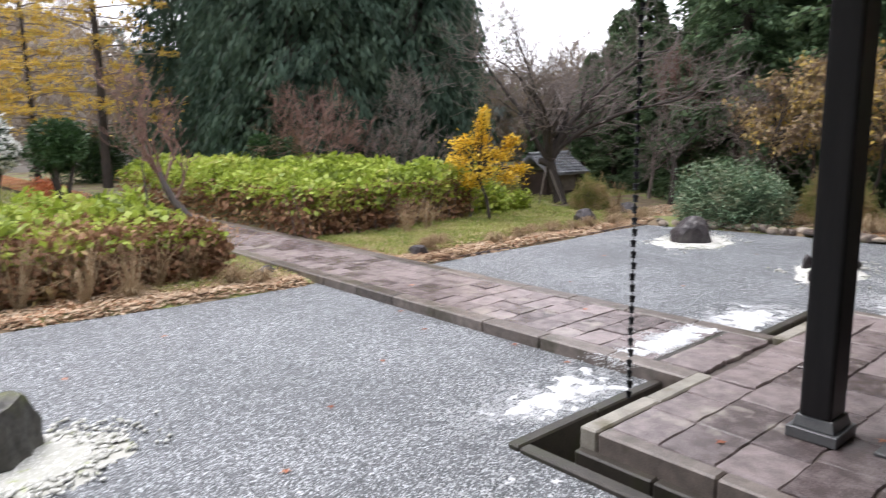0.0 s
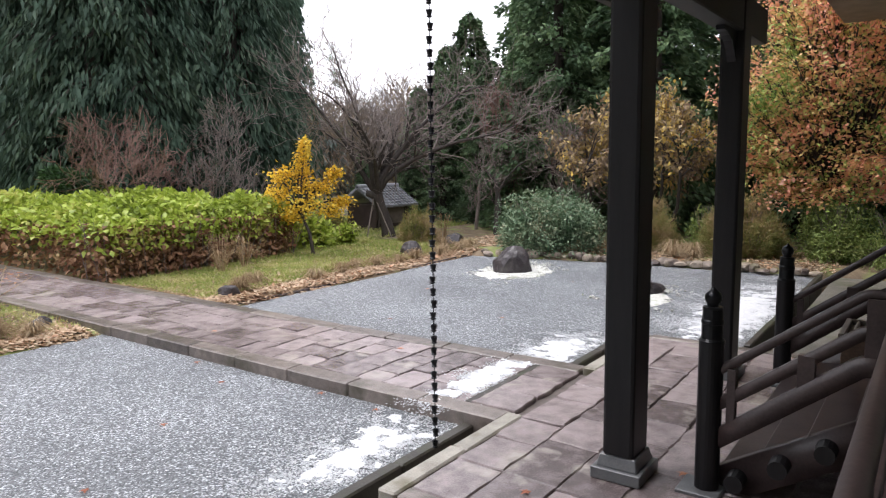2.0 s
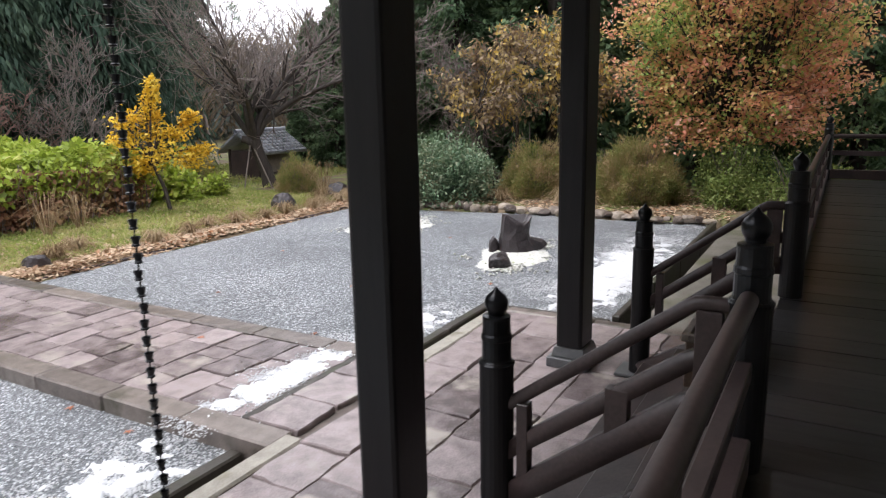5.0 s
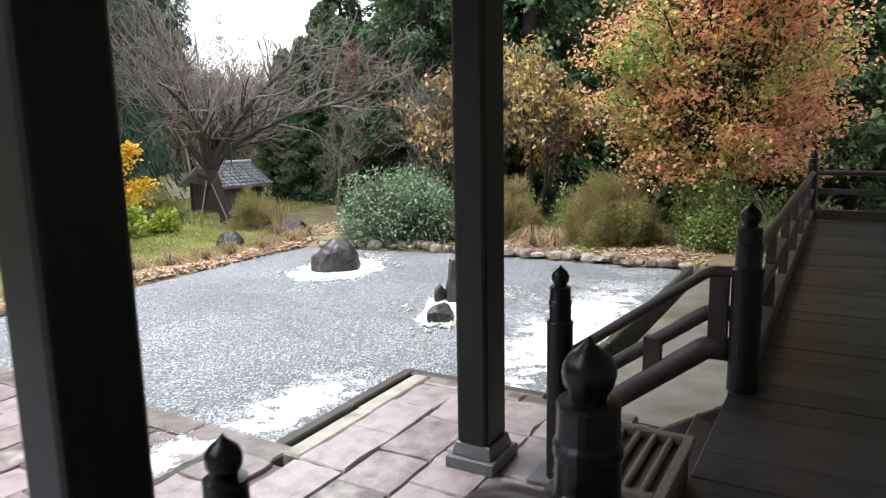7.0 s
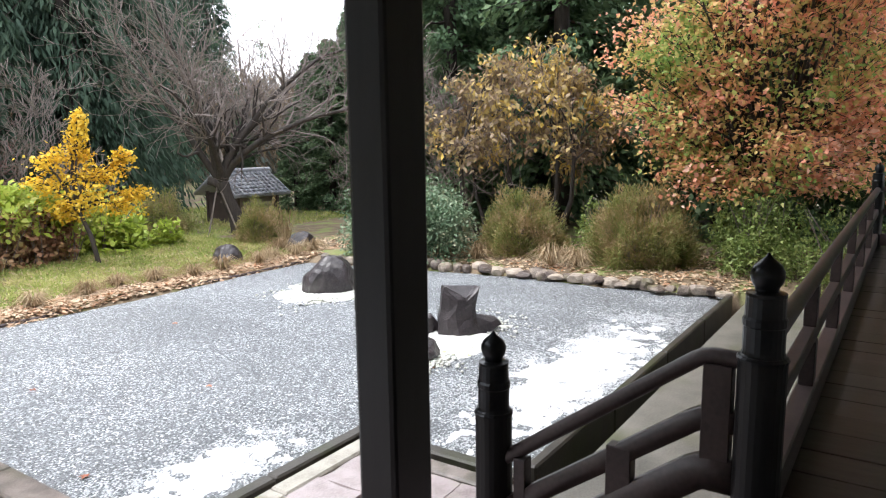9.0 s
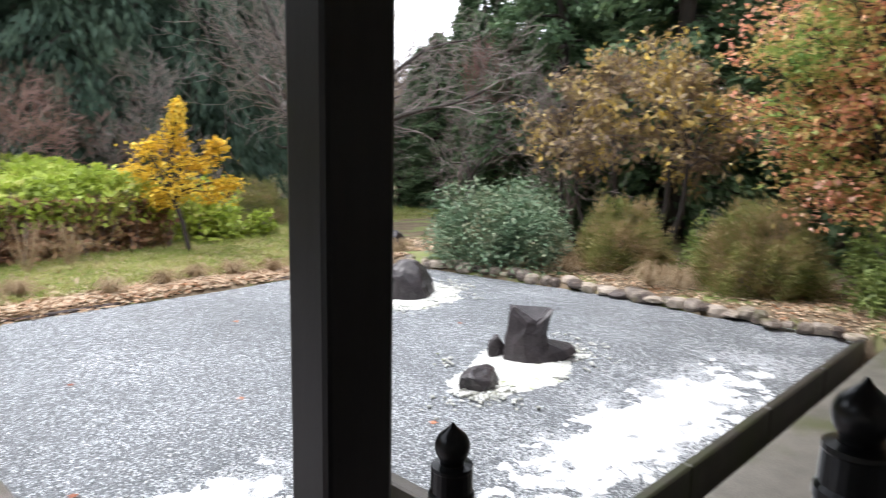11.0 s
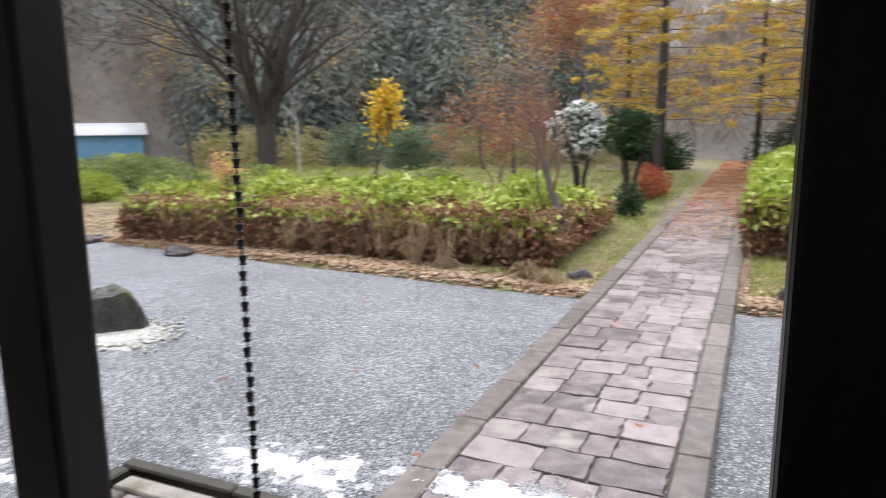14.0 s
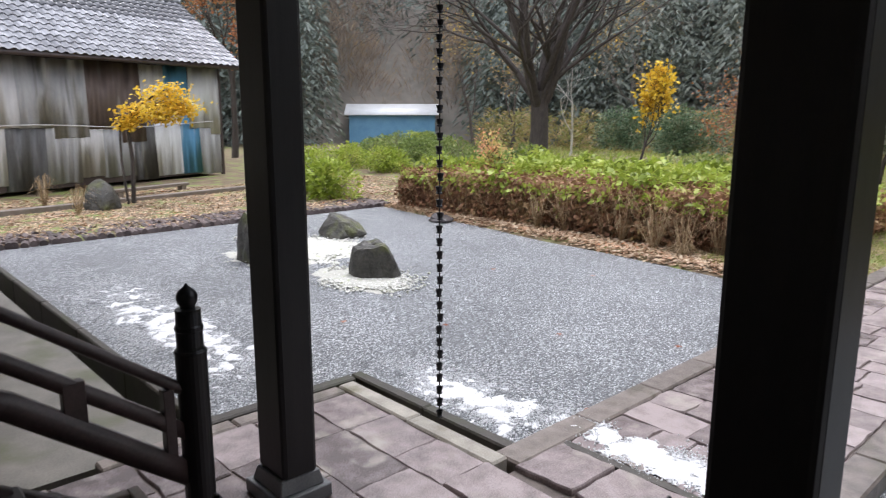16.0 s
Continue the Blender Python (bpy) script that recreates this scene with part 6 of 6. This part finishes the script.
def far_wood(name, n, seed, material, size, label, lo, hi, tall, blades=60, hang=0.4, slim=0.22, span=(-2.4, 0.1)):
    rng = np.random.RandomState(seed)
    ang = rng.uniform(*span, n)
    rr = rng.uniform(lo, hi, n)
    base_z = hill_height(ang, rr)
    per = blades
    h = rng.uniform(0.7, 1.2, n) * tall
    f = rng.uniform(0.05, 1, (n, per))
    a2 = rng.uniform(0, math.tau, (n, per))
    r2 = (1 - f) ** 0.7 * h[:, None] * slim * rng.uniform(0.5, 1, (n, per)) + 0.15
    P = np.stack([np.sin(ang)[:, None] * rr[:, None] + np.cos(a2) * r2, np.cos(ang)[:, None] * rr[:, None] + np.sin(a2) * r2, base_z[:, None] + f * h[:, None]], -1).reshape(-1, 3)
    D = np.stack([np.cos(a2), np.sin(a2), -0.3 + 0 * a2], -1).reshape(-1, 3)
    tagged(faces(name, *leaves(rng, P, size[0], size[1], 0.3, hang, D), material), label, "woods", kind="stuff")


# No mist volume here: the far conifers carry haze in their base colour.
far_wood("far_conifers", 1200, 501, HAZED_WOOD, (0.85, 0.22), "conifer wood on the hill, its colour paled for mist", 54, 130, 12, 170, span=(-2.4, -0.28))
far_wood("far_conifers", 200, 506, HAZED_WOOD, (0.6, 0.15), "dark conifers at the foot of the hill", 45, 60, 9, 220, span=(-1.5, -0.99))
far_wood("far_conifers", 300, 508, HAZED_WOOD, (0.6, 0.15), "dark conifers at the foot of the hill", 44, 60, 9, 220, span=(-0.77, -0.2))
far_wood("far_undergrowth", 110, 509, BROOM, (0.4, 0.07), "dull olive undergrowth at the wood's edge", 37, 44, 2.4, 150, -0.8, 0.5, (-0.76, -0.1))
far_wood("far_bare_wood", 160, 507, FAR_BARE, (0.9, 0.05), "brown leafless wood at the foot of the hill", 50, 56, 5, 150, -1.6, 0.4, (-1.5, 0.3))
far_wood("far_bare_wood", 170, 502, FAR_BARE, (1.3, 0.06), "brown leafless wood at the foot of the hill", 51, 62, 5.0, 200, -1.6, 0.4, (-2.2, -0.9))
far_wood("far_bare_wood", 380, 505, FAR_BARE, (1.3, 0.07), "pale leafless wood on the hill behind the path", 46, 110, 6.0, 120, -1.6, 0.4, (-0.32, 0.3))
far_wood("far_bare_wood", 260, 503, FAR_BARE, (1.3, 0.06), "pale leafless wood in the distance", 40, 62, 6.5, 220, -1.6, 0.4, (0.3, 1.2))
far_wood("far_conifers", 160, 504, HAZED_WOOD, (0.9, 0.3), "dark conifers in the distance", 44, 70, 6, 200, 0.4, 0.3, (0.2, 2.2))


# ---- fallen maple leaves on stone and gravel ----
def maple_leaf():
    bm = bmesh.new()
    line = []
    for k in range(10):
        a = math.pi / 2 + k * math.tau / 10
        r = (0.05, 0.02)[k % 2] * (1.0 if k not in (4, 6) else 0.8)
        line.append(bm.verts.new((math.cos(a) * r, math.sin(a) * r, 0.006 * math.sin(k * 2.2))))
    c = bm.verts.new((0, 0, 0.004))
    for k in range(10):
        bm.faces.new((c, line[k], line[(k + 1) % 10]))
    return part("maple_leaf", bm, LEAF_RED)


LEAF_RED = mat("red_brown_leaf", (0.25, 0.07, 0.03), (0.5, 0.2, 0.1), 30, 0.5, 0.2, 80, objrand=0.6)
one = tagged(maple_leaf(), "fallen rust-red maple leaf lying flat", "leaf", "fallen maple leaves")
one.location = (-2.07, 1.0, PZ + 0.008)
for k, (x, y, z) in enumerate([(-1.2, 0.2, PZ), (-3.6, 3.9, 0), (-4.5, 3.1, 0), (-2.5, 4.6, 0), (-0.9, 2.9, 0), (-1.4, 5.2, 0), (3.0, 4.2, 0), (2.0, 5.6, 0), (4.3, 6.6, 0), (-7.5, 6.0, 0), (1.3, 3.4, 0), (-5.2, 6.4, 0), (-3.9, 7.2, 0), (0.4, 4.1, WZ), (-0.3, 6.8, WZ), (-1.05, 4.0, 0), (-1.1, 3.2, 0), (-1.08, 6.1, 0), (3.9, 2.6, 0), (6.4, 4.6, 0)]):
    copy_thing(one, pose(x, y, z + 0.01, 0, 0, k * 77))

# ---- paving stones ----
def slab(name, x0, y0, x1, y1, z, parent, seed):
    """One hand-dressed slab with an uneven outline and worn edges."""
    rng = np.random.RandomState(seed)
    n = 4
    line = []
    for (ax, ay), (bx, by) in (((x0, y0), (x1, y0)), ((x1, y0), (x1, y1)), ((x1, y1), (x0, y1)), ((x0, y1), (x0, y0))):
        for k in range(n):
            line.append(np.array([ax + (bx - ax) * k / n, ay + (by - ay) * k / n]) + rng.normal(size=2) * 0.007)
    c = np.array([(x0 + x1) / 2, (y0 + y1) / 2])
    t = rng.normal(size=2) * 0.012
    V = []
    for shrink, dz in ((1.0, -0.05), (0.995, -0.012), (0.965, 0.0)):
        for p in line:
            q = c + (p - c) * shrink
            V.append((q[0] - c[0], q[1] - c[1], dz + (q - c).dot(t)))
    m = len(line)
    F = []
    for r in range(2):
        for k in range(m):
            F.append((r * m + k, r * m + (k + 1) % m, (r + 1) * m + (k + 1) % m, (r + 1) * m + k))
    me = bpy.data.meshes.new(name)
    me.from_pydata([tuple(map(float, v)) for v in V], [], F + [tuple(range(2 * m, 3 * m))])
    ob = put(name, me, PAVING, parent)
    ob.location = (c[0], c[1], z + rng.normal() * 0.004)
    return ob


rng = np.random.RandomState(7)
y, count = 2.42, 0
while y < 24:
    d = rng.uniform(0.3, 0.46)
    n = rng.choice([3, 4, 4, 4])
    cuts = np.linspace(-0.715, 0.715, n + 1)
    cuts[1:-1] += rng.uniform(-0.09, 0.09, n - 1)
    for p, q in zip(cuts, cuts[1:]):
        count += 1
        slab("slab", p + 0.005, y + 0.005, q - 0.005, y + d - 0.005, WZ, path_base, count)
    y += d
for p, q in zip((-0.715, -0.26, 0.27), (-0.26, 0.27, 0.715)):
    slab("slab", p + 0.008, 1.86, q - 0.008, 2.33, WZ + 0.02, path_base, 900 + int(p * 10))
part("drain_slot", boxes((-0.715, 2.335, WZ - 0.02, 0.715, 2.405, WZ + 0.012), bevel=0.004), MOSSY, path_base)
rows = [(-0.95, -0.5), (-0.5, -0.02), (-0.02, 0.42), (0.42, 0.86), (0.86, 1.3), (1.3, 1.715)]
for k, (y0, y1) in enumerate(rows):
    n = 9 if k % 2 else 8
    cuts = np.linspace(-2.44, 2.44, n + 1)
    cuts[1:-1] += rng.uniform(-0.08, 0.08, n - 1)
    for p, q in zip(cuts, cuts[1:]):
        count += 1
        slab("slab", p + 0.005, y0 + 0.005, q - 0.005, y1 - 0.005, PZ, base, count)
x = -11.0
first = None
while x < 9.19:
    w = 0.255
    if first is None:
        first = part("board", boxes((0.003, -2.17, -0.034, w - 0.003, 0.03, 0.0), bevel=0.003), FLOOR_WOOD, deck)
        first.location = (x, -1.03, FZ)
    elif x + w < 9.25:
        ob = new("board", first.data)
        ob.parent, ob.location = deck, (x, -1.03, FZ + 0.002 * math.sin(x * 31))
    x += w
